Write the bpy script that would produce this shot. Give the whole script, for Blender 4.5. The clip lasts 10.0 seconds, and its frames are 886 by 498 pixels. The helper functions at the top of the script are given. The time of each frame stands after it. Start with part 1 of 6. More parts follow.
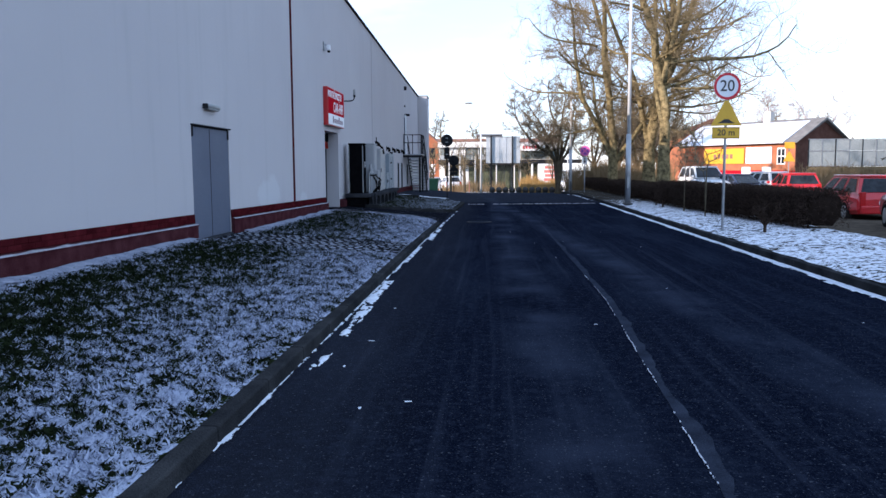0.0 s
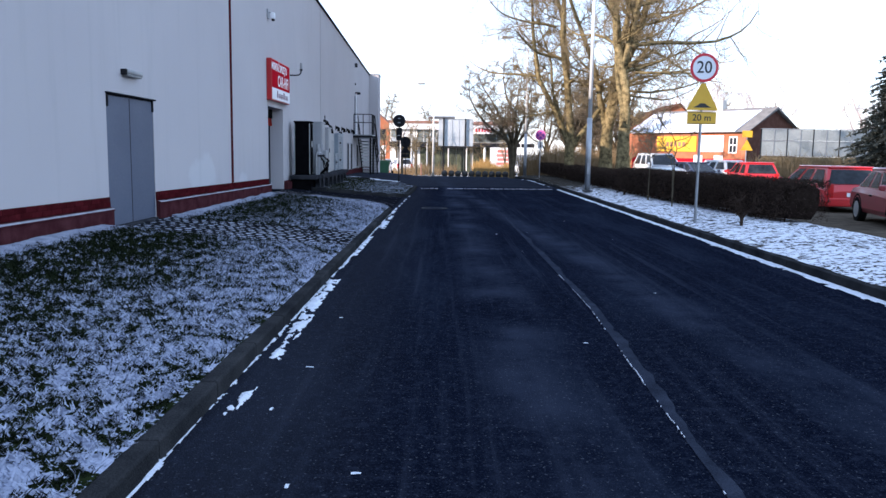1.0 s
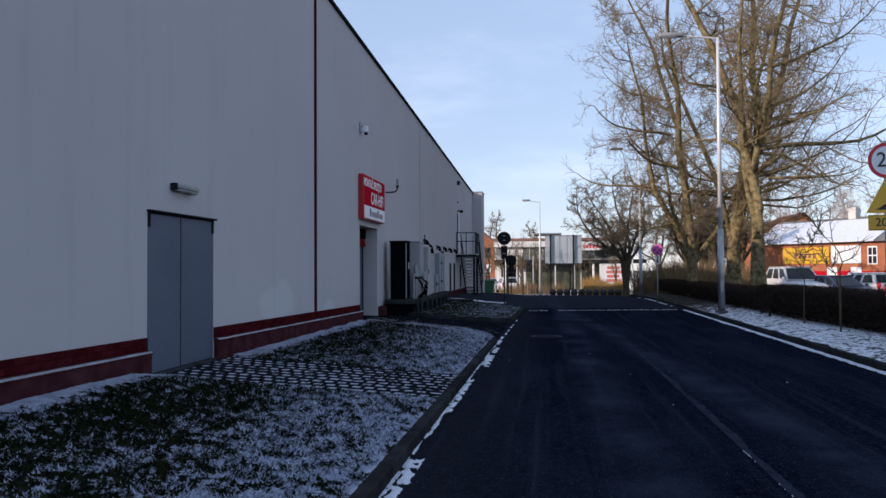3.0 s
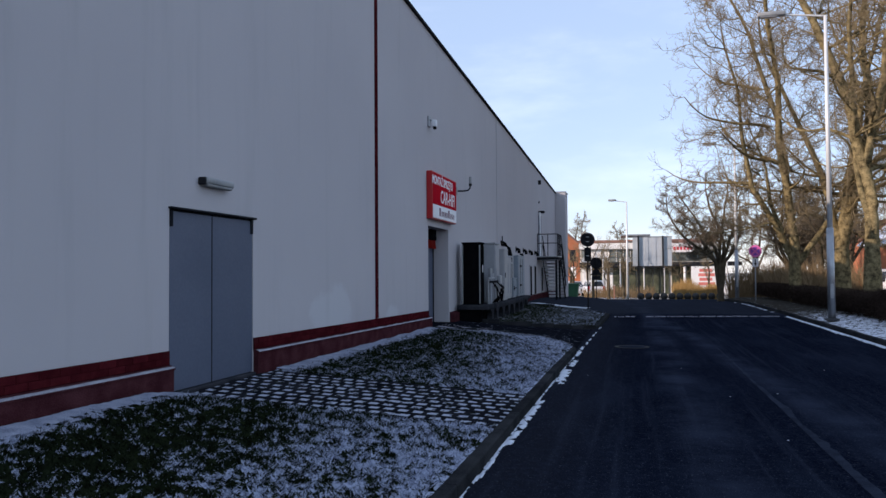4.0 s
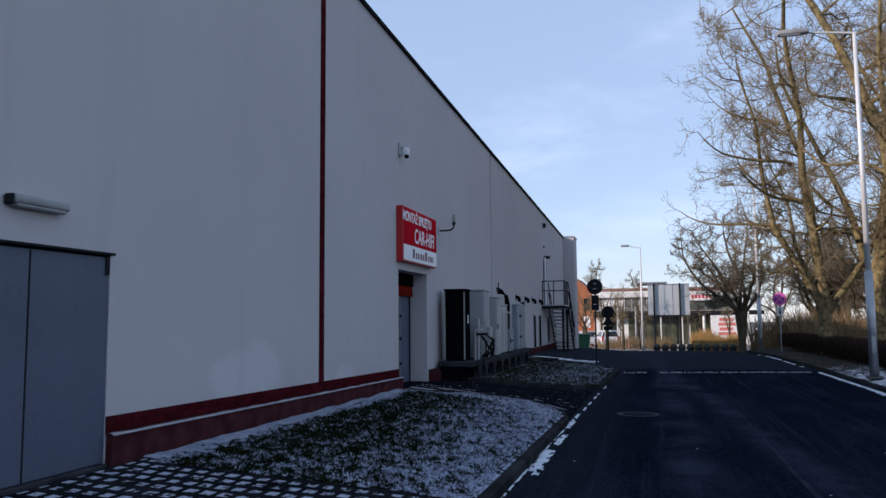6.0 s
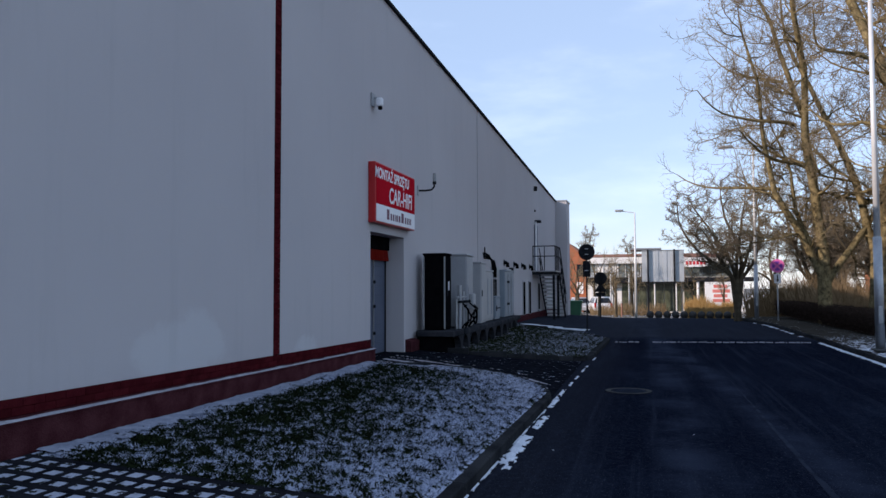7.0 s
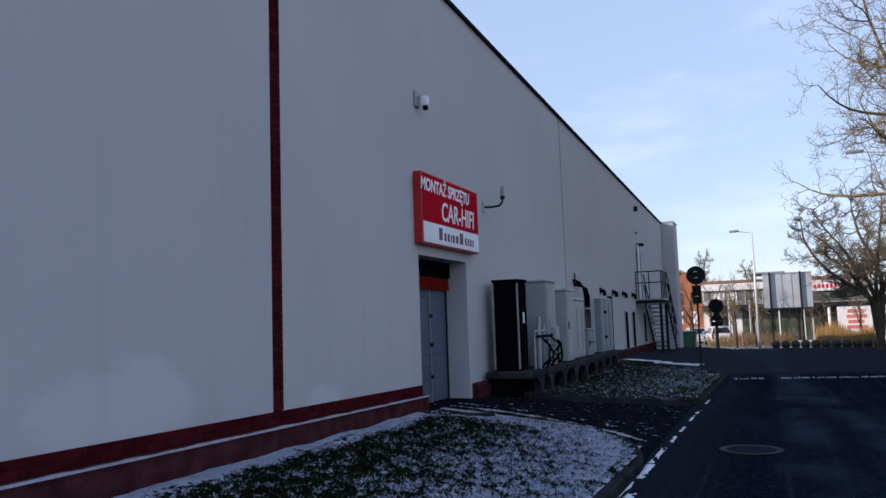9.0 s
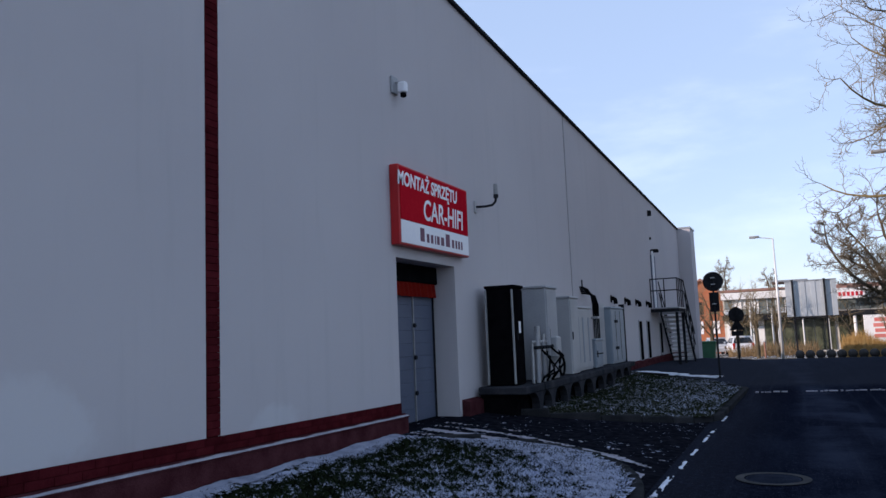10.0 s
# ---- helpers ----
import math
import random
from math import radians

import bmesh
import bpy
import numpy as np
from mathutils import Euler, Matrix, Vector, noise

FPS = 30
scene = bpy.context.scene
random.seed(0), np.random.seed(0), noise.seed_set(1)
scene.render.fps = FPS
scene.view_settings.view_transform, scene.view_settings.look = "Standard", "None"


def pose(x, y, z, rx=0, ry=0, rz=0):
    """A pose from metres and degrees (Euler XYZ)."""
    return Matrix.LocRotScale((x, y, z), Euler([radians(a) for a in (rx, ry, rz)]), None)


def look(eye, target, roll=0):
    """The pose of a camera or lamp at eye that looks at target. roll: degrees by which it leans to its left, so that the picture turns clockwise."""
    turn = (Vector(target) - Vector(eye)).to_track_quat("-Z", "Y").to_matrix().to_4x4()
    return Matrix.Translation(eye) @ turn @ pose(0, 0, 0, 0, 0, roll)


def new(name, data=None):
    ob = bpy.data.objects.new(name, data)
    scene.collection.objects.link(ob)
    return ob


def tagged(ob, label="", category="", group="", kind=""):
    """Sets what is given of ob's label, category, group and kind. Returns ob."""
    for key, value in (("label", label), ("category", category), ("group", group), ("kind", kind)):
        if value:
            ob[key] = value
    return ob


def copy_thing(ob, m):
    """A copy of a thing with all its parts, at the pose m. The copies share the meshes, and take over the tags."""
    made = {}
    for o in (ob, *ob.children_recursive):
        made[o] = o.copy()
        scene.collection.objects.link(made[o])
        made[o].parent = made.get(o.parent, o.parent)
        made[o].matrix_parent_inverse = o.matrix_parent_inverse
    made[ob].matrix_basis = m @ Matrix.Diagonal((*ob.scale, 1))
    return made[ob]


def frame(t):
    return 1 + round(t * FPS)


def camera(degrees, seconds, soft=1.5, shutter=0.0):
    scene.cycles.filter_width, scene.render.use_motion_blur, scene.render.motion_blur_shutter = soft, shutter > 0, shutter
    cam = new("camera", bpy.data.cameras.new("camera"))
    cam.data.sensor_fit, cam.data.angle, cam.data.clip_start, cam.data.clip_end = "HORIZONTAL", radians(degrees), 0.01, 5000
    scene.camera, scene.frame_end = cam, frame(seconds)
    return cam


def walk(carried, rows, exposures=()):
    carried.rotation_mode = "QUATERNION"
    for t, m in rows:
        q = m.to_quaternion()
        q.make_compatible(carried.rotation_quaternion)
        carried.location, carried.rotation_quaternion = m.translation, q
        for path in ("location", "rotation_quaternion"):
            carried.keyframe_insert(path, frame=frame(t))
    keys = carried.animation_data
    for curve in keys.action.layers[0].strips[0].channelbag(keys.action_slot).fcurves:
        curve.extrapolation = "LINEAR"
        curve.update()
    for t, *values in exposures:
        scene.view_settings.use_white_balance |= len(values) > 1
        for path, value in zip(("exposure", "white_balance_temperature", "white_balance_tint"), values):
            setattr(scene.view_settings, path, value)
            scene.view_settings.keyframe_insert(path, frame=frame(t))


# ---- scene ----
cam = camera(59.4, 10.0)
PATH = [
    (0, (-0.706, 1.629, 1.568), (-0.832, 3.614, 1.363), -0.3),
    (0.5, (-0.789, 2.402, 1.562), (-0.957, 4.381, 1.322), -1.4),
    (1, (-0.874, 3.118, 1.561), (-0.869, 5.103, 1.312), 0.9),
    (1.5, (-0.917, 3.797, 1.518), (-0.772, 5.778, 1.279), 0.0),
    (2, (-1.123, 4.571, 1.543), (-1.134, 6.571, 1.557), 1.9),
    (2.5, (-1.124, 5.235, 1.605), (-1.35, 7.222, 1.643), 0.5),
    (2.7, (-1.095, 5.48, 1.608), (-1.335, 7.465, 1.648), 0.1),
    (3.8, (-0.941, 6.997, 1.627), (-1.369, 8.949, 1.718), -0.6),
    (4, (-0.963, 7.302, 1.627), (-1.446, 9.242, 1.688), -0.4),
    (4.5, (-0.957, 8.099, 1.637), (-1.577, 9.999, 1.702), -1.4),
    (5, (-0.821, 8.793, 1.671), (-1.321, 10.73, 1.701), 0.6),
    (5.5, (-0.778, 9.519, 1.679), (-1.296, 11.445, 1.825), 0.5),
    (5.7, (-0.725, 9.75, 1.665), (-1.263, 11.667, 1.844), -0.3),
    (6.8, (-0.732, 11.204, 1.68), (-1.22, 13.134, 1.872), -0.5),
    (7, (-0.729, 11.473, 1.7), (-1.241, 13.404, 1.798), -0.2),
    (7.5, (-0.75, 12.177, 1.66), (-1.232, 14.116, 1.748), 1.3),
    (8, (-0.733, 12.829, 1.666), (-1.207, 14.769, 1.777), 0.6),
    (8.5, (-0.772, 13.483, 1.652), (-1.378, 15.383, 1.796), -2.5),
    (9, (-0.726, 14.196, 1.639), (-1.497, 16.031, 1.834), -1.9),
    (9.5, (-0.761, 14.913, 1.629), (-1.617, 16.704, 1.877), -2.2),
    (10, (-0.724, 15.578, 1.599), (-1.537, 17.391, 1.826), -2.3),
]
EXPOSURES = [(0, 0.62, 6300, 22), (0.5, 0.52, 6300, 22), (1.0, 0.86, 6450, 23), (1.6, 0.56, 6300, 22), (2.0, -0.22, 6250, 22), (2.5, -0.10, 6550, 24), (2.7, -0.28, 6600, 23), (3.8, -0.27, 6700, 24), (4.0, -0.08, 6700, 24), (4.5, 0.2, 6700, 24), (5.0, -0.2, 6500, 23), (5.5, -0.3, 6500, 23), (6.8, -0.24, 6450, 23), (7.0, -0.13, 6550, 23), (7.5, -0.14, 6600, 23), (8.0, -0.27, 6400, 23), (8.5, -0.34, 6200, 23), (9.0, -0.14, 6550, 25), (10, -0.1, 6550, 25)]
walk(cam, [(t, look(eye, target, roll)) for t, eye, target, roll in PATH], EXPOSURES)

# ---- daylight: low winter sun behind the hall, clear sky
SUN_TO = Vector((-1.0, -0.6, 0.395)).normalized()
world = bpy.data.worlds.new("winter_sky")
scene.world = world
world.use_nodes = True
nt = world.node_tree
sky = nt.nodes.new("ShaderNodeTexSky")
sky.sky_type = "NISHITA"
sky.sun_disc = False
sky.sun_elevation = math.asin(SUN_TO.z)
sky.sun_rotation = math.atan2(SUN_TO.x, SUN_TO.y)
sky.air_density, sky.dust_density, sky.ozone_density = 1.0, 0.1, 1.5
haze = nt.nodes.new("ShaderNodeVectorMath")   # thin bright winter haze over the whole sky
haze.operation = "MULTIPLY_ADD"
haze.inputs[1].default_value = (0.7, 0.7, 0.7)
haze.inputs[2].default_value = (3.05, 4.45, 6.05)
nt.links.new(sky.outputs[0], haze.inputs[0])
# faint high cloud, stretched along the horizon
spot = nt.nodes.new("ShaderNodeTexCoord")
stretch = nt.nodes.new("ShaderNodeMapping")
stretch.inputs["Scale"].default_value = (1.6, 1.6, 5.0)
nt.links.new(spot.outputs["Generated"], stretch.inputs[0])
veil = nt.nodes.new("ShaderNodeTexNoise")
veil.inputs["Scale"].default_value, veil.inputs["Detail"].default_value, veil.inputs["Roughness"].default_value = 2.2, 6, 0.55
nt.links.new(stretch.outputs[0], veil.inputs["Vector"])
thin = nt.nodes.new("ShaderNodeMapRange")
thin.interpolation_type = "SMOOTHSTEP"
thin.inputs[1].default_value, thin.inputs[2].default_value, thin.inputs[4].default_value = 0.50, 0.78, 1.5
nt.links.new(veil.outputs[0], thin.inputs[0])
cloud = nt.nodes.new("ShaderNodeVectorMath")
cloud.operation = "ADD"
nt.links.new(haze.outputs[0], cloud.inputs[0])
nt.links.new(thin.outputs[0], cloud.inputs[1])
nt.links.new(cloud.outputs[0], nt.nodes["Background"].inputs[0])
nt.nodes["Background"].inputs[1].default_value = 0.12
lamp = bpy.data.lights.new("sun", "SUN")
lamp.energy, lamp.angle, lamp.color = 5.0, radians(0.5), (1.0, 0.9, 0.76)
sun = new("sun", lamp)
sun.matrix_world = look((0, 0, 60), Vector((0, 0, 60)) - SUN_TO)

# ---- materials
def mat(name, col, col2=None, rough=0.7, metal=0.0, scale=3.0, fine=60.0, bump=0.2, amount=0.5, alpha=None, random_tone=0.0):
    """A surface of two tones mixed by a broad and a fine noise, with fine relief."""
    m = bpy.data.materials.new(name)
    m.use_nodes = True
    n, l = m.node_tree.nodes, m.node_tree.links
    bs = n["Principled BSDF"]
    geo = n.new("ShaderNodeNewGeometry")
    a, b = n.new("ShaderNodeTexNoise"), n.new("ShaderNodeTexNoise")
    a.inputs["Scale"].default_value, b.inputs["Scale"].default_value = scale, fine
    a.inputs["Detail"].default_value, b.inputs["Detail"].default_value = 5, 3
    l.new(geo.outputs["Position"], a.inputs["Vector"])
    l.new(geo.outputs["Position"], b.inputs["Vector"])
    mix = n.new("ShaderNodeMath")
    mix.operation = "MULTIPLY_ADD"
    mix.inputs[1].default_value = 0.35
    l.new(b.outputs[0], mix.inputs[0])
    half = n.new("ShaderNodeMath")
    half.operation = "MULTIPLY"
    half.inputs[1].default_value = 0.65
    l.new(a.outputs[0], half.inputs[0])
    l.new(half.outputs[0], mix.inputs[2])
    ramp = n.new("ShaderNodeValToRGB")
    lo, hi = 0.5 - amount * 0.3, 0.5 + amount * 0.3
    ramp.color_ramp.elements[0].position, ramp.color_ramp.elements[1].position = lo, hi
    c2 = col2 or tuple(min(1, c * 1.18) for c in col)
    ramp.color_ramp.elements[0].color, ramp.color_ramp.elements[1].color = (*col, 1), (*c2, 1)
    l.new(mix.outputs[0], ramp.inputs[0])
    out = ramp.outputs[0]
    if random_tone:
        info = n.new("ShaderNodeObjectInfo")
        mr = n.new("ShaderNodeMapRange")
        mr.inputs[3].default_value, mr.inputs[4].default_value = 1 - random_tone, 1 + random_tone
        l.new(info.outputs["Random"], mr.inputs[0])
        hsv = n.new("ShaderNodeHueSaturation")
        l.new(mr.outputs[0], hsv.inputs["Value"])
        l.new(out, hsv.inputs["Color"])
        out = hsv.outputs[0]
    l.new(out, bs.inputs["Base Color"])
    bs.inputs["Roughness"].default_value, bs.inputs["Metallic"].default_value = rough, metal
    if rough >= 0.7:
        bs.inputs["Specular IOR Level"].default_value = 0.0   # dull mineral and organic surfaces
    if bump:
        bu = n.new("ShaderNodeBump")
        bu.inputs["Strength"].default_value, bu.inputs["Distance"].default_value = bump, 0.02
        l.new(b.outputs[0], bu.inputs["Height"])
        l.new(bu.outputs[0], bs.inputs["Normal"])
    return m


def nodes_of(m):
    return m.node_tree.nodes, m.node_tree.links, m.node_tree.nodes["Principled BSDF"]


def band(n, l, value, lo, hi):
    r = n.new("ShaderNodeMapRange")
    r.interpolation_type = "SMOOTHSTEP"
    r.inputs[1].default_value, r.inputs[2].default_value = lo, hi
    l.new(value, r.inputs[0])
    return r.outputs[0]


def op(n, l, kind, a, b):
    m = n.new("ShaderNodeMath")
    m.operation = kind
    for i, v in enumerate((a, b)):
        if isinstance(v, (int, float)):
            m.inputs[i].default_value = v
        else:
            l.new(v, m.inputs[i])
    return m.outputs[0]


def mixc(n, l, fac, a, b):
    m = n.new("ShaderNodeMix")
    m.data_type = "RGBA"
    l.new(fac, m.inputs["Factor"])
    for k, v in (("A", a), ("B", b)):
        s = [i for i in m.inputs if i.name == k and i.type == "RGBA"][0]
        if isinstance(v, tuple):
            s.default_value = (*v, 1)
        else:
            l.new(v, s)
    return [o for o in m.outputs if o.type == "RGBA"][0]


def noise_of(n, l, vec, scale, detail=4, rough=0.6):
    t = n.new("ShaderNodeTexNoise")
    t.inputs["Scale"].default_value, t.inputs["Detail"].default_value, t.inputs["Roughness"].default_value = scale, detail, rough
    l.new(vec, t.inputs["Vector"])
    return t.outputs[0]


def base_color_of(bs):
    return bs.inputs["Base Color"].links[0].from_socket


# hall wall: light grey, repainted pale patches low on the wall, faint streaks
WALL = mat("wall_render", (0.462, 0.440, 0.448), (0.521, 0.498, 0.501), rough=0.9, scale=0.35, fine=170, bump=0.25, amount=0.8)
n, l, bs = nodes_of(WALL)
geo = n.new("ShaderNodeNewGeometry")
sep = n.new("ShaderNodeSeparateXYZ")
l.new(geo.outputs["Position"], sep.inputs[0])
base = base_color_of(bs)
wob = noise_of(n, l, geo.outputs["Position"], 1.6, 5)
for y0, z0, w, h in ((19.25, 0.95, 0.85, 0.48), (22.45, 0.78, 0.4, 0.2), ):
    dy = op(n, l, "DIVIDE", op(n, l, "SUBTRACT", sep.outputs[1], y0), w)
    dz = op(n, l, "DIVIDE", op(n, l, "SUBTRACT", sep.outputs[2], z0), h)
    d = op(n, l, "ADD", op(n, l, "POWER", op(n, l, "ABSOLUTE", dy, 0), 2.0), op(n, l, "POWER", op(n, l, "ABSOLUTE", dz, 0), 2.0))
    d = op(n, l, "ADD", d, op(n, l, "MULTIPLY", op(n, l, "SUBTRACT", wob, 0.5), 3.2))
    fac = op(n, l, "MULTIPLY", op(n, l, "SUBTRACT", 1.0, band(n, l, d, 0.55, 1.25)), 0.42)
    base = mixc(n, l, fac, base, (0.60, 0.61, 0.62))
st = n.new("ShaderNodeMapping")
st.inputs["Scale"].default_value = (1, 1.3, 0.12)
l.new(geo.outputs["Position"], st.inputs[0])
streak = band(n, l, noise_of(n, l, st.outputs[0], 2.5, 4), 0.52, 0.78)
base = mixc(n, l, op(n, l, "MULTIPLY", streak, 0.22), base, (0.34, 0.34, 0.34))
l.new(base, bs.inputs["Base Color"])

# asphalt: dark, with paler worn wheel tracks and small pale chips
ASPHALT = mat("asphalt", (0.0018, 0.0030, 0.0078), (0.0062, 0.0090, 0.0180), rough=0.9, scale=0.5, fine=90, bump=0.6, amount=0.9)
n, l, bs = nodes_of(ASPHALT)
geo = n.new("ShaderNodeNewGeometry")
sep = n.new("ShaderNodeSeparateXYZ")
l.new(geo.outputs["Position"], sep.inputs[0])
base = base_color_of(bs)
mp = n.new("ShaderNodeMapping")
mp.inputs["Scale"].default_value = (0.9, 0.16, 1)
l.new(geo.outputs["Position"], mp.inputs[0])
track = band(n, l, noise_of(n, l, mp.outputs[0], 1.3, 4), 0.46, 0.7)
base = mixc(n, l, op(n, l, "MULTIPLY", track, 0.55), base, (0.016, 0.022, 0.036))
# two dry, paler wheel tracks and the brownish gutter side
drift = noise_of(n, l, mp.outputs[0], 0.9, 2)
patchy = band(n, l, noise_of(n, l, geo.outputs["Position"], 0.8, 4), 0.3, 0.75)
for c0, lean, half in ((-0.12, -0.012, 0.42), (2.45, -0.078, 0.36)):
    centre = op(n, l, "ADD", op(n, l, "MULTIPLY", sep.outputs[1], lean), op(n, l, "ADD", op(n, l, "MULTIPLY", drift, 0.5), c0 - 0.25))
    off = op(n, l, "ABSOLUTE", op(n, l, "SUBTRACT", sep.outputs[0], centre), 0)
    lane = op(n, l, "MULTIPLY", op(n, l, "SUBTRACT", 1.0, band(n, l, off, 0.0, half * 1.3)), patchy)
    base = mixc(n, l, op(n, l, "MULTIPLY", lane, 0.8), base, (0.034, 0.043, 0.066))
# narrow tyre streaks along the road
sm = n.new("ShaderNodeMapping")
sm.inputs["Scale"].default_value = (6.0, 0.10, 1)
l.new(geo.outputs["Position"], sm.inputs[0])
tyre = band(n, l, noise_of(n, l, sm.outputs[0], 1.0, 5, 0.65), 0.5, 0.72)
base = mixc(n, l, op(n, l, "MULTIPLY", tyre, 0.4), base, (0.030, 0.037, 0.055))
wear = band(n, l, sep.outputs[0], -1.95, -0.9)
base = mixc(n, l, op(n, l, "MULTIPLY", op(n, l, "SUBTRACT", 1.0, wear), 0.4), base, (0.026, 0.028, 0.034))
grit = band(n, l, noise_of(n, l, geo.outputs["Position"], 60, 2, 0.8), 0.54, 0.68)
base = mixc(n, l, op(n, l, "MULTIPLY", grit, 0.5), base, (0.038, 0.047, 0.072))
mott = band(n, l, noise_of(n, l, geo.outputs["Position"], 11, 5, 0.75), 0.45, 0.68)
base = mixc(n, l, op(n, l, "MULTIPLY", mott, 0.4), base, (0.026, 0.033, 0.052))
# past the hump a greyer tone paints in the sheen of the far road
far_sheen = band(n, l, sep.outputs[1], 36.6, 38.2)
base = mixc(n, l, op(n, l, "MULTIPLY", far_sheen, 0.5), base, (0.036, 0.041, 0.053))
chips = band(n, l, noise_of(n, l, geo.outputs["Position"], 42, 1), 0.66, 0.72)
base = mixc(n, l, op(n, l, "MULTIPLY", chips, 0.6), base, (0.085, 0.092, 0.11))
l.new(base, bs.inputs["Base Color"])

SEAM = mat("asphalt_patch_edge", (0.014, 0.018, 0.028), (0.036, 0.044, 0.064), rough=0.9, scale=4, fine=90, bump=0.4)
CONC = mat("concrete", (0.075, 0.076, 0.077), (0.13, 0.128, 0.125), rough=0.9, scale=2.0, fine=70, bump=0.4)
SLABCONC = mat("weathered_slab_concrete", (0.020, 0.022, 0.027), (0.055, 0.057, 0.064), rough=0.9, scale=2.5, fine=60, bump=0.4)
KERB = mat("kerb_concrete", (0.017, 0.0185, 0.021), (0.045, 0.046, 0.048), rough=0.92, scale=2.5, fine=80, bump=0.5, random_tone=0.12)
SNOW = mat("snow", (0.57, 0.61, 0.68), (0.72, 0.755, 0.81), rough=0.75, scale=6, fine=45, bump=0.7)
LEDGESNOW = mat("thin_ledge_snow", (0.26, 0.25, 0.28), (0.42, 0.41, 0.45), rough=0.8, scale=6, fine=45, bump=0.6)
BRICK = mat("red_brick", (0.050, 0.0065, 0.009), (0.084, 0.012, 0.015), rough=0.75, scale=8, fine=90, bump=0.3, random_tone=0.22)
MORTAR = mat("dark_mortar", (0.046, 0.008, 0.010), (0.068, 0.014, 0.016), rough=0.95, scale=6, fine=90)
PLINTH = mat("plinth_render", (0.042, 0.011, 0.014), (0.092, 0.032, 0.036), rough=0.9, scale=4.5, fine=80, bump=0.5, amount=0.55)
DOORGREY = mat("grey_door_paint", (0.064, 0.083, 0.124), (0.096, 0.116, 0.162), rough=0.6, scale=0.8, fine=30, bump=0.04)
GALV = mat("galvanised_steel", (0.30, 0.31, 0.32), (0.42, 0.43, 0.44), rough=0.45, metal=0.7, scale=5, fine=40, bump=0.05)
DARKMETAL = mat("dark_steel", (0.014, 0.015, 0.018), (0.030, 0.031, 0.034), rough=0.7, metal=0.1, scale=5, fine=50, bump=0.08)
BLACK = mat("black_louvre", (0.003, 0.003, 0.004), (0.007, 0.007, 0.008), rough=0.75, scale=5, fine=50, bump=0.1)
CABGREY = mat("cabinet_grey_paint", (0.255, 0.265, 0.28), (0.33, 0.34, 0.35), rough=0.5, scale=1.5, fine=40, bump=0.05)
CABWHITE = mat("cabinet_pale_paint", (0.31, 0.315, 0.32), (0.39, 0.395, 0.395), rough=0.5, scale=1.5, fine=40, bump=0.05)
CABBLUE = mat("cabinet_blue_grey_paint", (0.17, 0.21, 0.245), (0.24, 0.285, 0.32), rough=0.5, scale=1.5, fine=40, bump=0.05)
REDSIGN = mat("red_sign_panel", (0.42, 0.008, 0.018), (0.50, 0.014, 0.024), rough=0.7, scale=1.5, fine=20, bump=0.02)
REDFRAME = mat("red_sign_frame", (0.42, 0.006, 0.008), (0.48, 0.01, 0.012), rough=0.4, scale=1.5, fine=20, bump=0.02)
WHITE = mat("white_sign_panel", (0.74, 0.75, 0.77), (0.82, 0.82, 0.83), rough=0.45, scale=2, fine=25, bump=0.02)
CREAM = mat("lamp_housing_grey", (0.22, 0.23, 0.23), (0.32, 0.325, 0.32), rough=0.5, scale=4, fine=40, bump=0.05)
YELLOW = mat("yellow_sign_panel", (0.66, 0.36, 0.02), (0.74, 0.42, 0.03), rough=0.45, scale=3, fine=25, bump=0.02)
INK = mat("black_sign_print", (0.012, 0.012, 0.013), (0.02, 0.02, 0.02), rough=0.5, bump=0)
REDINK = mat("red_sign_print", (0.60, 0.012, 0.03), (0.64, 0.02, 0.035), rough=0.45, bump=0)
PINK = mat("faded_red_sign_print", (0.80, 0.13, 0.42), (0.86, 0.20, 0.50), rough=0.45, bump=0)
PURPLE = mat("faded_blue_sign_print", (0.25, 0.05, 0.42), (0.3, 0.07, 0.46), rough=0.45, bump=0)
PLUM = mat("plum_sign_print", (0.10, 0.02, 0.05), (0.14, 0.03, 0.07), rough=0.5, bump=0)
POLEWHITE = mat("pale_pole_paint", (0.62, 0.62, 0.60), (0.72, 0.72, 0.70), rough=0.45, metal=0.2, scale=3, fine=40, bump=0.05)
REDCURTAIN = mat("red_curtain", (0.55, 0.02, 0.012), (0.68, 0.04, 0.02), rough=0.6, scale=5, fine=40)
BARK = mat("bark", (0.05, 0.04, 0.028), (0.15, 0.12, 0.08), rough=0.95, scale=4, fine=35, bump=0.9, amount=0.8)
MOSSBARK = mat("mossy_bark", (0.030, 0.024, 0.014), (0.34, 0.265, 0.135), rough=0.95, scale=6, fine=28, bump=1.0, amount=0.55)
TWIG = mat("twigs", (0.16, 0.122, 0.072), (0.31, 0.24, 0.14), rough=0.95, scale=6, fine=30, bump=0)
DARKTWIG = mat("dark_twigs", (0.11, 0.09, 0.064), (0.26, 0.21, 0.15), rough=0.95, scale=6, fine=30, bump=0)
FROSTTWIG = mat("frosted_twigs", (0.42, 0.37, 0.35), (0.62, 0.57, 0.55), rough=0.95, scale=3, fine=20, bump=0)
HEDGE = mat("bare_hedge_twigs", (0.030, 0.021, 0.017), (0.062, 0.042, 0.032), rough=0.95, scale=8, fine=50, bump=0.3)
# darker than the twigs: the shade deep in the hedge is put into the colour
HEDGECORE = mat("hedge_inside_shade", (0.014, 0.010, 0.008), (0.03, 0.02, 0.016), rough=1.0, scale=9, fine=50, bump=0.6)
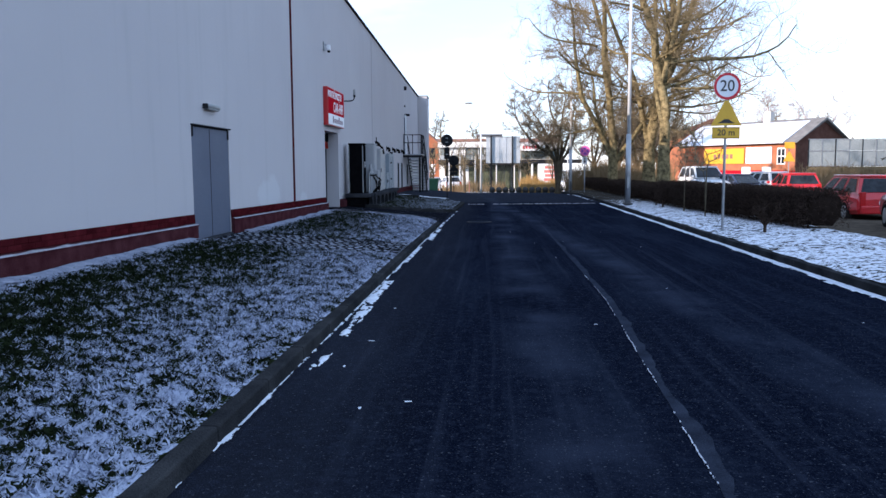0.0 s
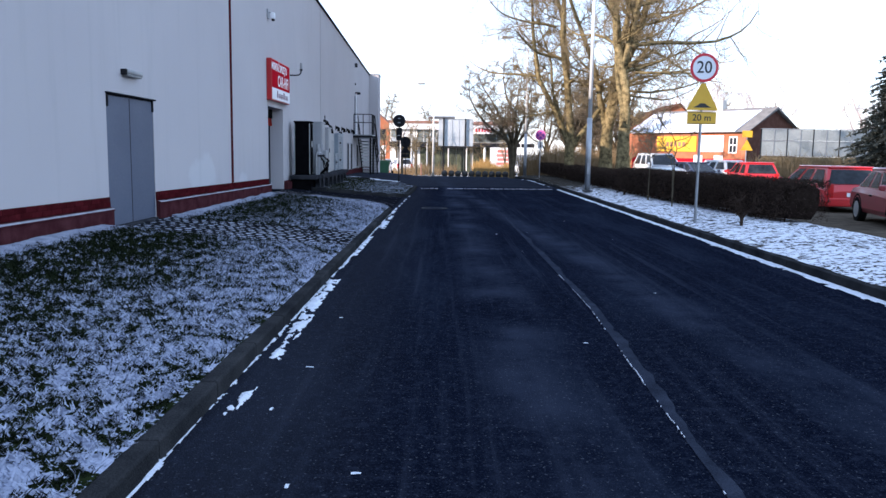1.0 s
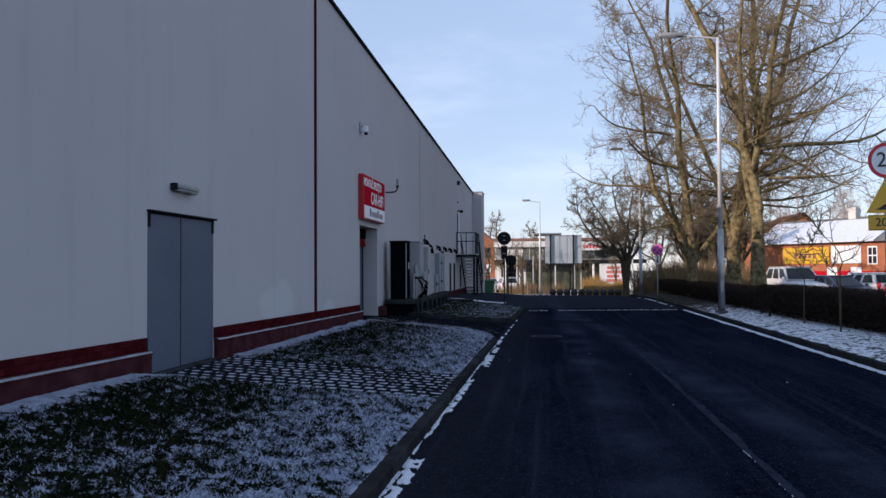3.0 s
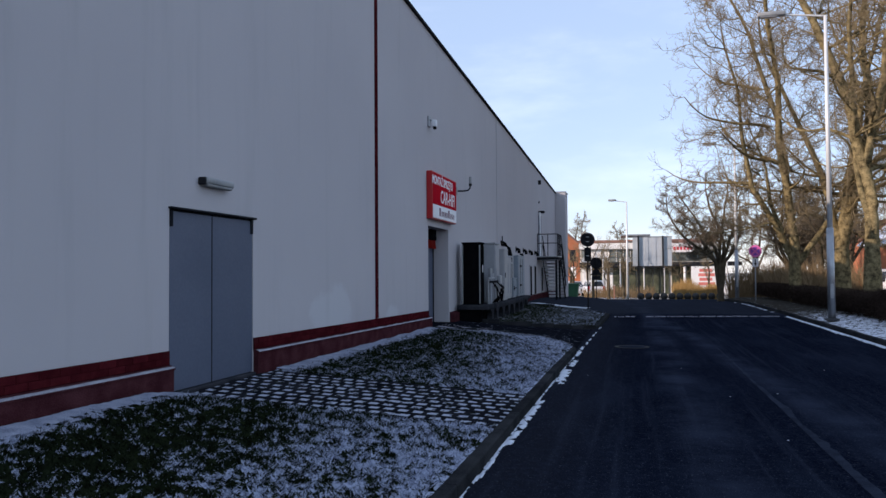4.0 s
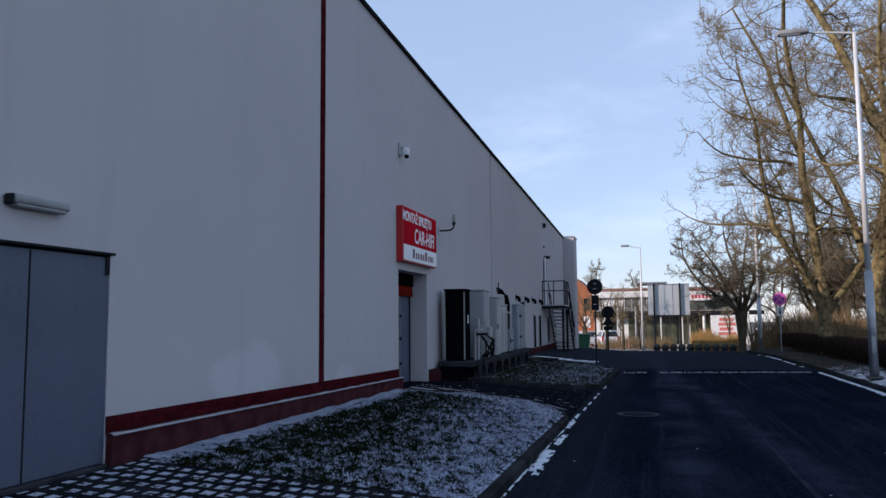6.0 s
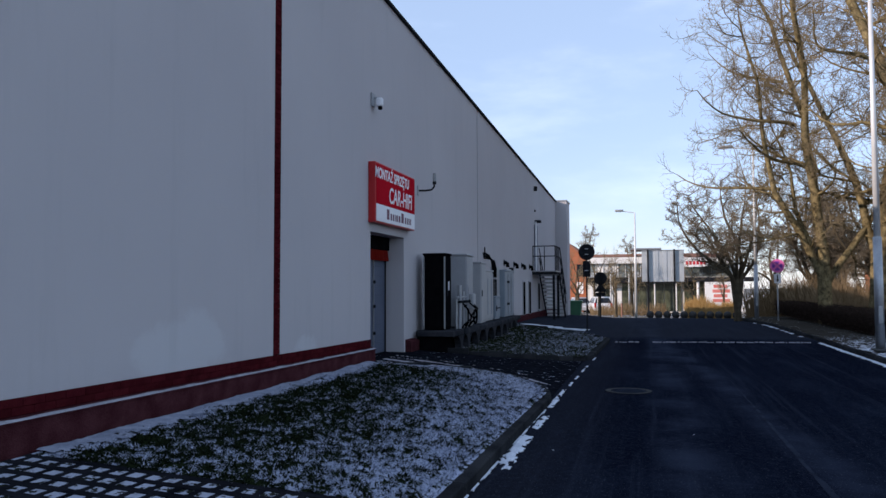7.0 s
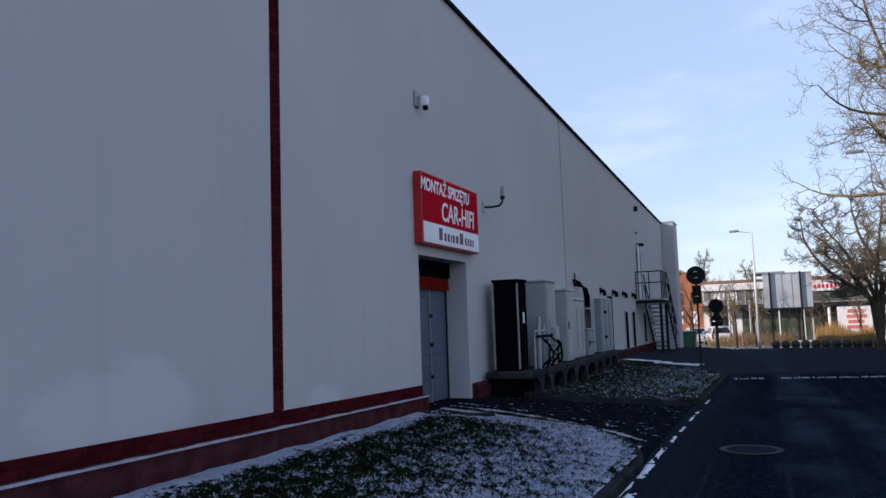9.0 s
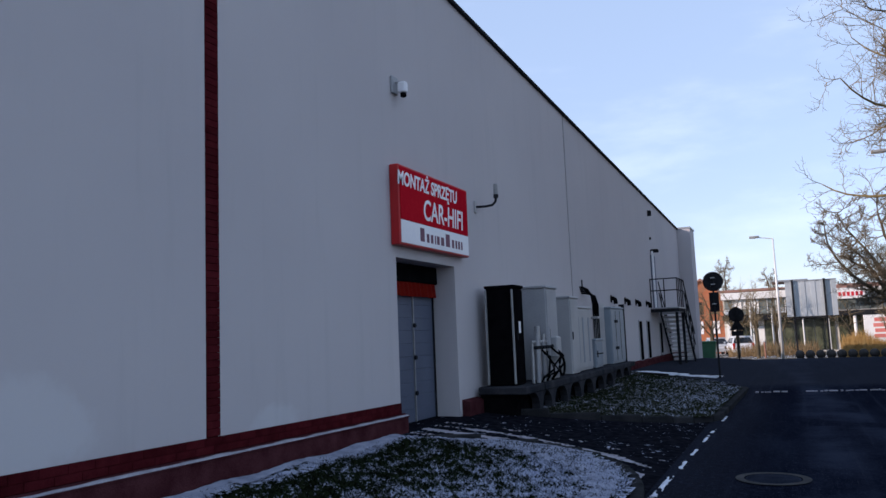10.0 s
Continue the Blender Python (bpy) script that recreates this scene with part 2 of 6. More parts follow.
NEEDLE = mat("spruce_needles", (0.028, 0.036, 0.030), (0.115, 0.122, 0.105), rough=0.9, scale=3, fine=20, bump=0)
DRYGRASS = mat("dry_reeds", (0.34, 0.20, 0.07), (0.52, 0.34, 0.14), rough=0.9, scale=5, fine=20, bump=0)
SOIL = mat("bare_soil", (0.055, 0.045, 0.035), (0.11, 0.09, 0.07), rough=1.0, scale=3, fine=40, bump=0.8)
TYRE = mat("tyre_rubber", (0.012, 0.012, 0.012), (0.02, 0.02, 0.02), rough=0.85, bump=0.1)
RIM = mat("wheel_rim", (0.38, 0.39, 0.40), (0.5, 0.5, 0.51), rough=0.35, metal=0.7, bump=0)
TAIL = mat("red_lamp_lens", (0.45, 0.01, 0.01), (0.5, 0.02, 0.02), rough=0.2, bump=0)
CLEARLENS = mat("clear_lamp_lens", (0.7, 0.7, 0.72), (0.78, 0.78, 0.8), rough=0.15, bump=0)
GLASSDARK = mat("tinted_glass", (0.008, 0.010, 0.013), (0.03, 0.034, 0.04), rough=0.12, scale=2.2, fine=9, bump=0)
GLASSDARK.node_tree.nodes["Principled BSDF"].inputs["Specular IOR Level"].default_value = 0.22
ORANGEBRICK = mat("sunlit_brick", (0.34, 0.12, 0.065), (0.44, 0.17, 0.09), rough=0.9, scale=2, fine=30, bump=0.3)
# dark tone for the gable's painted shade and for a brown roof
DARKBRICK = mat("shaded_brick_and_brown_roof", (0.085, 0.04, 0.03), (0.13, 0.065, 0.05), rough=0.9, scale=2, fine=30, bump=0.3)
ROOFTILE = mat("red_roof_tiles", (0.24, 0.12, 0.085), (0.36, 0.19, 0.14), rough=0.9, scale=2, fine=25, bump=0.4)
ROOFGREY = mat("grey_roofing", (0.14, 0.135, 0.13), (0.22, 0.21, 0.20), rough=0.9, scale=2, fine=25, bump=0.3)
FACADE = mat("pale_facade", (0.55, 0.52, 0.47), (0.66, 0.63, 0.57), rough=0.85, scale=1, fine=20, bump=0.1)
PANELGREY = mat("ribbed_metal_panel", (0.40, 0.44, 0.46), (0.50, 0.54, 0.56), rough=0.5, metal=0.2, scale=1, fine=20, bump=0.05)
GREENBIN = mat("green_plastic", (0.015, 0.10, 0.045), (0.025, 0.14, 0.065), rough=0.5, bump=0.05)
STONEBALL = mat("dark_stone", (0.05, 0.048, 0.045), (0.09, 0.085, 0.08), rough=0.9, scale=4, fine=40, bump=0.4)


def car_paint(name, col, tone=1.12):
    m = mat(name, col, tuple(c * tone for c in col), rough=0.35, scale=1.5, fine=20, bump=0)
    m.node_tree.nodes["Principled BSDF"].inputs["Coat Weight"].default_value = 0.6
    return m


# lawn: dark winter grass with thin snow, thicker by the kerb and in drifts
def snowy(name, grass_a, grass_b, cover, edges=True, fine=15, white=(0.66, 0.68, 0.73), thins=0.0):
    m = bpy.data.materials.new(name)
    m.use_nodes = True
    n, l, bs = nodes_of(m)
    geo = n.new("ShaderNodeNewGeometry")
    sep = n.new("ShaderNodeSeparateXYZ")
    l.new(geo.outputs["Position"], sep.inputs[0])
    big = noise_of(n, l, geo.outputs["Position"], 0.75, 3)
    mid = noise_of(n, l, geo.outputs["Position"], 5.0, 3)
    small = noise_of(n, l, geo.outputs["Position"], fine, 3, 0.7)
    s = op(n, l, "ADD", op(n, l, "MULTIPLY", big, 0.26), op(n, l, "ADD", op(n, l, "MULTIPLY", mid, 0.72), op(n, l, "MULTIPLY", small, 1.2)))
    s = op(n, l, "SUBTRACT", s, 0.26)
    s = op(n, l, "ADD", s, cover)
    if edges:
        near_kerb = band(n, l, sep.outputs[0], -4.8, -2.6)
        s = op(n, l, "ADD", s, op(n, l, "MULTIPLY", near_kerb, 0.15))
        near_wall = op(n, l, "SUBTRACT", 1.0, band(n, l, sep.outputs[0], -5.52, -5.22))
        s = op(n, l, "ADD", s, op(n, l, "MULTIPLY", op(n, l, "MULTIPLY", near_wall, band(n, l, mid, 0.3, 0.62)), 0.27))
    if thins:   # trodden ground farther along the road
        s = op(n, l, "SUBTRACT", s, op(n, l, "MULTIPLY", band(n, l, sep.outputs[1], 29.0, 41.0), thins))
    fac = band(n, l, s, 0.875, 0.935)
    g = mixc(n, l, band(n, l, noise_of(n, l, geo.outputs["Position"], 9, 3), 0.35, 0.7), grass_a, grass_b)
    col = mixc(n, l, fac, g, white)
    l.new(col, bs.inputs["Base Color"])
    bs.inputs["Roughness"].default_value = 0.9
    bs.inputs["Specular IOR Level"].default_value = 0.0
    bu = n.new("ShaderNodeBump")
    bu.inputs["Strength"].default_value, bu.inputs["Distance"].default_value = 0.8, 0.03
    l.new(s, bu.inputs["Height"])
    l.new(bu.outputs[0], bs.inputs["Normal"])
    return m


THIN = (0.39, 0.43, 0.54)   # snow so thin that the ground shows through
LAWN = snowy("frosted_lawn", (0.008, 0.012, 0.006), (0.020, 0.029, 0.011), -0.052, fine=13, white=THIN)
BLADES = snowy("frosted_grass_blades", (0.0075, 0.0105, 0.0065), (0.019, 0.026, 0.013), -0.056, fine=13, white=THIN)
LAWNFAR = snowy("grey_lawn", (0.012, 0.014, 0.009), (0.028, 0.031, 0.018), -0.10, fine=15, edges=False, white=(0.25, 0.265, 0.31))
DRIVE = snowy("snowy_driveway", (0.005, 0.006, 0.009), (0.014, 0.015, 0.020), -0.19, edges=False, fine=14, white=THIN)
VERGE = snowy("snowy_verge", (0.035, 0.032, 0.028), (0.07, 0.062, 0.05), 0.13, edges=False, fine=12, thins=0.30)
FARGROUND = snowy("far_ground", (0.10, 0.09, 0.07), (0.16, 0.14, 0.11), -0.05, edges=False, fine=3)

# ---- mesh helpers
def mesh_of(name, bm, m, smooth=False):
    me = bpy.data.meshes.new(name)
    bm.normal_update()
    bm.to_mesh(me)
    bm.free()
    for one in (m if isinstance(m, (list, tuple)) else [m]):
        me.materials.append(one)
    if smooth:
        for p in me.polygons:
            p.use_smooth = True
    return me


def part(name, bm, m, parent, label="", smooth=False, at=None):
    """One mesh object under a thing or a part."""
    ob = new(name, mesh_of(name, bm, m, smooth))
    ob.parent = parent
    if at is not None:
        ob.matrix_basis = at
    return tagged(ob, label) if label else ob


def solid(name, bm, m, label, category, kind="", group="", smooth=False, at=None):
    """A thing that is one mesh."""
    ob = new(name, mesh_of(name, bm, m, smooth))
    if at is not None:
        ob.matrix_basis = at
    return tagged(ob, label, category, group, kind)


def thing(name, label, category, at=None, group="", kind=""):
    """An Empty at the base of a thing with parts."""
    ob = new(name)
    ob.empty_display_size = 0.2
    if at is not None:
        ob.matrix_basis = at
    return tagged(ob, label, category, group, kind)


def bx(a, b, bevel=0.0, bm=None, seg=1):
    own = bm or bmesh.new()
    tmp = bmesh.new()
    bmesh.ops.create_cube(tmp, size=1)
    for v in tmp.verts:
        v.co = [(a[i] + b[i]) / 2 + v.co[i] * (b[i] - a[i]) for i in range(3)]
    if bevel:
        bmesh.ops.bevel(tmp, geom=tmp.edges[:], offset=bevel, segments=seg, affect="EDGES", profile=0.5)
    me = bpy.data.meshes.new("tmp")
    tmp.to_mesh(me)
    tmp.free()
    own.from_mesh(me)
    bpy.data.meshes.remove(me)
    return own


def cyl(p0, p1, r0, r1=None, n=14, bm=None):
    own = bm or bmesh.new()
    p0, p1 = Vector(p0), Vector(p1)
    r1 = r0 if r1 is None else r1
    q = (p1 - p0).to_track_quat("Z", "Y")
    rings = []
    for p, r in ((p0, r0), (p1, r1)):
        rings.append([own.verts.new(p + q @ Vector((r * math.cos(2 * math.pi * i / n), r * math.sin(2 * math.pi * i / n), 0))) for i in range(n)])
    for i in range(n):
        own.faces.new((rings[0][i], rings[0][(i + 1) % n], rings[1][(i + 1) % n], rings[1][i]))
    own.faces.new(rings[0][::-1])
    own.faces.new(rings[1])
    return own


def tube(pts, r, n=8, bm=None):
    own = bm or bmesh.new()
    pts = [Vector(p) for p in pts]
    rings = []
    for k, p in enumerate(pts):
        d = (pts[min(k + 1, len(pts) - 1)] - pts[max(k - 1, 0)]).normalized()
        q = d.to_track_quat("Z", "Y")
        rr = r[k] if isinstance(r, (list, tuple)) else r
        rings.append([own.verts.new(p + q @ Vector((rr * math.cos(2 * math.pi * i / n), rr * math.sin(2 * math.pi * i / n), 0))) for i in range(n)])
    for a, b in zip(rings, rings[1:]):
        for i in range(n):
            own.faces.new((a[i], a[(i + 1) % n], b[(i + 1) % n], b[i]))
    own.faces.new(rings[0][::-1])
    own.faces.new(rings[-1])
    return own


def prism(pts, axis, lo, hi, bm=None):
    """A polygon in the two other axes, drawn out from lo to hi along one axis."""
    own = bm or bmesh.new()
    def put(p, v):
        c = list(p)
        c.insert("xyz".index(axis), v)
        return own.verts.new(c)
    a, b = [put(p, lo) for p in pts], [put(p, hi) for p in pts]
    fs = [own.faces.new(a), own.faces.new(b[::-1])]
    for i in range(len(pts)):
        j = (i + 1) % len(pts)
        fs.append(own.faces.new((a[j], a[i], b[i], b[j])))
    bmesh.ops.recalc_face_normals(own, faces=fs)
    return own


def disc(r, y0, y1, n=40, bm=None, cx=0.0, cz=0.0):
    return prism([(cx + r * math.cos(2 * math.pi * i / n), cz + r * math.sin(2 * math.pi * i / n)) for i in range(n)], "y", y0, y1, bm)


def writing(name, text, size, m, parent, at, label="", squeeze=1.0, shear=0.0, bold=0.0):
    cu = bpy.data.curves.new(name, "FONT")
    cu.body, cu.size, cu.extrude, cu.shear, cu.offset = text, size, 0.002, shear, bold
    cu.align_x, cu.align_y = "CENTER", "CENTER"
    cu.materials.append(m)
    ob = new(name, cu)
    ob.parent = parent
    ob.matrix_basis = at @ Matrix.Diagonal((squeeze, 1, 1, 1))
    if label:
        tagged(ob, label)
    return ob


def sheet(name, xs, ys, height, m, label, category, kind="structure"):
    """Ground as a grid over xs and ys."""
    nx, ny = len(xs), len(ys)
    verts = [(x, y, height(x, y)) for y in ys for x in xs]
    faces = [(j * nx + i, j * nx + i + 1, (j + 1) * nx + i + 1, (j + 1) * nx + i) for j in range(ny - 1) for i in range(nx - 1)]
    me = bpy.data.meshes.new(name)
    me.from_pydata(verts, [], faces)
    me.materials.append(m)
    for p in me.polygons:
        p.use_smooth = True
    return tagged(new(name, me), label, category, "", kind)


def span(a, b, step):
    k = max(1, round((b - a) / step))
    return [a + (b - a) * i / k for i in range(k + 1)]


WX = -5.8            # face of the hall's wall
KERB_L = -2.2        # where the ground begins to rise towards the hall
ROAD_END = 60.0


def slope(x):
    """Height of the ground between the left kerb and the hall."""
    return 0.32 * min(1.0, max(0.0, (KERB_L - x) / (KERB_L - WX)))


def kerb_x(y):
    """Foot of the left kerb, which runs slightly inwards along the road."""
    return -2.27 + 0.006 * (y - 5.0) + 0.009 * max(0.0, y - 20.0)


def shear(x, y):
    """Carries a place of the lawn's straight plan over to the slanting kerb line."""
    return x + (kerb_x(y) - 0.11 + 2.36) * (x + 5.66) / 3.3


def fall(y):
    """The ground falls gently towards the junction and beyond."""
    return -0.02 * min(53.0, max(0.0, y - 47.0))


def right_kerb(y):
    return 4.0 + 0.2 * min(1.0, max(0.0, (y - 12) / 26.0))


def roof_z(y):
    return 7.505 - 0.0335 * (max(y, 5.0) - 25.0)


# ---- ground
rng = random.Random(5)
sheet("ground", [-400, -120, -40, -14, -6.2, -2.3, 3.6, 12, 40, 120, 400], [-200, -40, -10, 20, 47, 62, 80, 100, 140, 300, 900],
      lambda x, y: -0.06 + fall(y), FARGROUND, "flat winter ground with patches of old snow", "ground")
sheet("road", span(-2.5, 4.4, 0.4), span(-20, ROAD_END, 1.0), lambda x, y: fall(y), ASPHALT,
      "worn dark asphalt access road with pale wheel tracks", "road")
sheet("cross_road", span(-40, 40, 4), span(ROAD_END, 63.5, 0.7), lambda x, y: fall(y), ASPHALT, "asphalt cross street at the end of the access road", "road")
sheet("car_park", span(7.2, 34, 2), span(-10, 58, 4), lambda x, y: 0.0, SOIL, "muddy gravel car park beyond the hedge", "car park")

# seam of an old repair along the road, with a thin snow-filled crack
bm = bmesh.new()
rows = []
def seam_x(y):
    return 0.395 + 0.26 * min(1.0, max(0.0, (y - 5) / 6.0)) + 0.014 * noise.noise((y * 1.3, 3, 0)) + 0.008 * noise.noise((y * 7.3, 3, 0))


for y in span(3.0, 27, 0.1):
    x = seam_x(y)
    w = max(0.004, (0.085 + 0.05 * noise.noise((y * 0.9, 8, 1)) + 0.03 * noise.noise((y * 5, 8, 1))) * min(1.0, (27.2 - y) / 12))
    rows.append((bm.verts.new((x, y, 0.004)), bm.verts.new((x + w, y, 0.004))))
for a, b in zip(rows, rows[1:]):
    bm.faces.new((a[0], a[1], b[1], b[0]))
solid("road_seam", bm, SEAM, "pale seam of an old asphalt repair", "road seam", "structure")
bm = bmesh.new()
for y in span(3.0, 13, 0.025):
    if noise.noise((y * 1.1, 0, 4)) + 0.9 * noise.noise((y * 23, 2, 4)) > 0.12:
        x = seam_x(y)
        bx((x - 0.001 - rng.random() * 0.003, y, 0.002), (x + 0.002 + rng.random() * 0.002, y + 0.01 + rng.random() * 0.02, 0.008), bm=bm)
solid("crack_snow", bm, SNOW, "thin line of snow in the road crack", "snow", "stuff")

IRONRING = mat("worn_ring", (0.045, 0.046, 0.048), (0.08, 0.08, 0.08), rough=0.85, scale=6, fine=60, bump=0.3)
# manhole cover in the road
mh = thing("manhole_cover", "round cast-iron manhole cover set in the asphalt", "manhole", pose(-1.08, 24.52, 0))
bm = bmesh.new()
bmesh.ops.create_circle(bm, cap_ends=True, radius=0.27, segments=40)
for v in bm.verts:
    v.co.z = 0.010
lid = part("lid", bm, SEAM, mh, "worn iron lid with ribs")
for k in range(-4, 5):
    half = math.sqrt(0.25 ** 2 - (k * 0.055) ** 2)
    part("rib", bx((-half, k * 0.055 - 0.012, 0.009), (half, k * 0.055 + 0.012, 0.016)), SEAM, lid)
bm = bmesh.new()
for i in range(40):
    a0, a1 = 2 * math.pi * i / 40, 2 * math.pi * (i + 1) / 40
    vs = [bm.verts.new((r * math.cos(a), r * math.sin(a), 0.012)) for r, a in ((0.285, a0), (0.37, a0), (0.37, a1), (0.285, a1))]
    bm.faces.new(vs)
bmesh.ops.remove_doubles(bm, verts=bm.verts[:], dist=0.001)
part("rim", bm, IRONRING, mh, "pale concrete ring")

# speed hump with a snow line on its near edge
def hump_y(x):
    return 35.95 + 0.17 * x


bm = prism([(0.0, 0.0), (0.25, 0.035), (2.2, 0.05), (2.9, 0.0)], "x", KERB_L, 4.15)
for v in bm.verts:
    v.co.y += hump_y(v.co.x)
solid("speed_hump", bm, ASPHALT, "low asphalt speed hump across the road", "speed hump", "structure")
bm = bmesh.new()
x = KERB_L + 0.15
while x < 4.0:
    w = 0.04 + rng.random() * 0.16
    if noise.noise((x * 1.7, 5, 2)) > -0.28:
        y = hump_y(x) + rng.random() * 0.06
        bx((x, y, 0.0), (x + w, y + 0.03 + rng.random() * 0.09, 0.022 + rng.random() * 0.018), 0.008, bm)
    x += w + rng.random() * 0.06
solid("hump_snow", bm, LEDGESNOW, "broken line of snow along the hump", "snow", "stuff")

# ---- left kerb, island tips, lawns
def tip_edge():
    """Outline of the first lawn's rounded end, from the kerb round to the wall."""
    ps = []
    for k in range(13):
        a = k / 12 * math.pi / 2
        ps.append((-2.36 - 1.6 * (1 - math.cos(a)), 22.6 + 2.6 * math.sin(a)))
    ps += [(-4.6, 25.12), (-5.3, 24.95), (-5.66, 24.88)]
    return ps


def lawn_height(x, y):
    f = min(1.0, max(0.0, (-2.36 - x) / 3.3))
    bank = 0.115 * f ** 1.4 * min(1.0, max(0.0, (14.75 - y) / 0.7))   # the near lawn banks up to the plinth
    return 0.115 + 0.22 * f + bank + 0.022 * noise.noise((x * 1.7, y * 1.7, 0)) * min(1, f * 6)


def in_tip(x, y):
    """Whether a place of the first lawn lies inside its rounded end."""
    if y < 22.6:
        return True
    edge = tip_edge()
    for (x0, y0), (x1, y1) in zip(edge, edge[1:]):
        if x1 <= x <= x0:
            f = (x0 - x) / max(1e-6, x0 - x1)
            return y < y0 + (y1 - y0) * f
    return y < 24.88


def lawn(name, keep, y0, y1, step, m, label):
    xs, ys = span(-5.66, -2.36, step), span(y0, y1, step)
    nx = len(xs)
    verts, faces = [], []
    for y in ys:
        for x in xs:
            verts.append((shear(x, y), y, lawn_height(x, y) + 0.012 * noise.noise((x * 9, y * 9, 2))))
    for j in range(len(ys) - 1):
        for i in range(nx - 1):
            if keep((xs[i] + xs[i + 1]) / 2, (ys[j] + ys[j + 1]) / 2):
                faces.append((j * nx + i, j * nx + i + 1, (j + 1) * nx + i + 1, (j + 1) * nx + i))
    me = bpy.data.meshes.new(name)
    me.from_pydata(verts, [], faces)
    me.materials.append(m)
    for p in me.polygons:
        p.use_smooth = True
    ob = tagged(new(name, me), label, "lawn", "", "structure")
    bm = bmesh.new()
    bm.from_mesh(me)
    bmesh.ops.delete(bm, geom=[v for v in bm.verts if not v.link_faces], context="VERTS")
    bm.to_mesh(me)
    bm.free()
    return ob


PAVE_Y = (14.82, 16.82)


def second_near(x):
    """Near edge of the second lawn, curving out towards the kerb."""
    return 28.2 + 1.2 * max(0.0, (x + 5.4) / 3.1) ** 2


def second_keep(x, y):
    far = 36.6 + 3.6 * min(1, max(0, (-2.4 - x) / 3.0))
    return second_near(x) + 0.1 < y < far and not (x > -2.75 and y > 36.2)


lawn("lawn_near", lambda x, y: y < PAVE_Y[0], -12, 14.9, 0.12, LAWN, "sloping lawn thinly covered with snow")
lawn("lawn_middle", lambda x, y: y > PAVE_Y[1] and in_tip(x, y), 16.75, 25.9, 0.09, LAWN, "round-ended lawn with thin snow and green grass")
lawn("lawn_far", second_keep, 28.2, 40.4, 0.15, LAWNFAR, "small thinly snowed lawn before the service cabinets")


def blades(name, keep, y0, y1, count, seed):
    r = np.random.RandomState(seed)
    verts, faces = [], []
    made = 0
    while made < count:
        x, y = -5.58 + r.rand() * 3.20, y0 + r.rand() * (y1 - y0)
        if not keep(x, y) or x < -5.45 + 0.2 * noise.noise((y * 1.6, 0, 0)) + 0.22 * noise.noise((x * 11, y * 11, 0)):
            made += 1
            continue
        made += 1
        z = lawn_height(x, y) - 0.004
        a, h, w = r.rand() * 6.283, 0.022 + 0.035 * r.rand(), 0.005 + 0.008 * r.rand()
        lean = 0.03 + 0.05 * r.rand()
        b = r.rand() * 6.283
        k = len(verts)
        x = shear(x, y)
        verts += [(x - w * math.cos(a), y - w * math.sin(a), z), (x + w * math.cos(a), y + w * math.sin(a), z),
                  (x + lean * math.cos(b), y + lean * math.sin(b), z + h)]
        faces.append((k, k + 1, k + 2))
    me = bpy.data.meshes.new(name)
    me.from_pydata(verts, [], faces)
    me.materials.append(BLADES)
    return tagged(new(name, me), "short winter grass dusted with snow", "grass", "", "stuff")


blades("grass_near", lambda x, y: y < PAVE_Y[0] - 0.05, 2.5, 14.8, 86000, 1)
blades("grass_middle", lambda x, y: y > PAVE_Y[1] and in_tip(x, y + 0.1), 16.85, 25.3, 46000, 2)
blades("grass_far", lambda x, y: second_keep(x, y), 28.3, 40, 9000, 3)

# driveway to the gate and paved yard beyond the second lawn
sheet("driveway", span(WX - 0.5, KERB_L, 0.3), span(21.9, 30, 0.3), lambda x, y: slope(x) + 0.006, DRIVE, "sloping driveway with tyre tracks in thin snow", "driveway")
sheet("service_yard", span(-12, KERB_L, 0.5), span(35.8, ROAD_END, 1.0), lambda x, y: slope(x) + 0.005 + fall(y), ASPHALT, "paved yard by the end of the hall", "yard")
sheet("lawn_bed", span(WX - 0.3, KERB_L - 0.1, 0.6), span(-12, 36, 2), lambda x, y: slope(x) - 0.03, SOIL, "bare soil under the verge", "ground")
bm = bmesh.new()
for k in range(26):
    y = 40.2 + rng.random() * 0.9
    x = -5.4 + k * 0.09
    bmesh.ops.create_icosphere(bm, subdivisions=1, radius=0.22, matrix=Matrix.Translation((x, y, slope(x))) @ Matrix.Diagonal((1.3, 1.2, 0.14, 1)))
solid("snow_drift", bm, SNOW, "low white snow drift across the yard", "snow", "stuff", smooth=True)

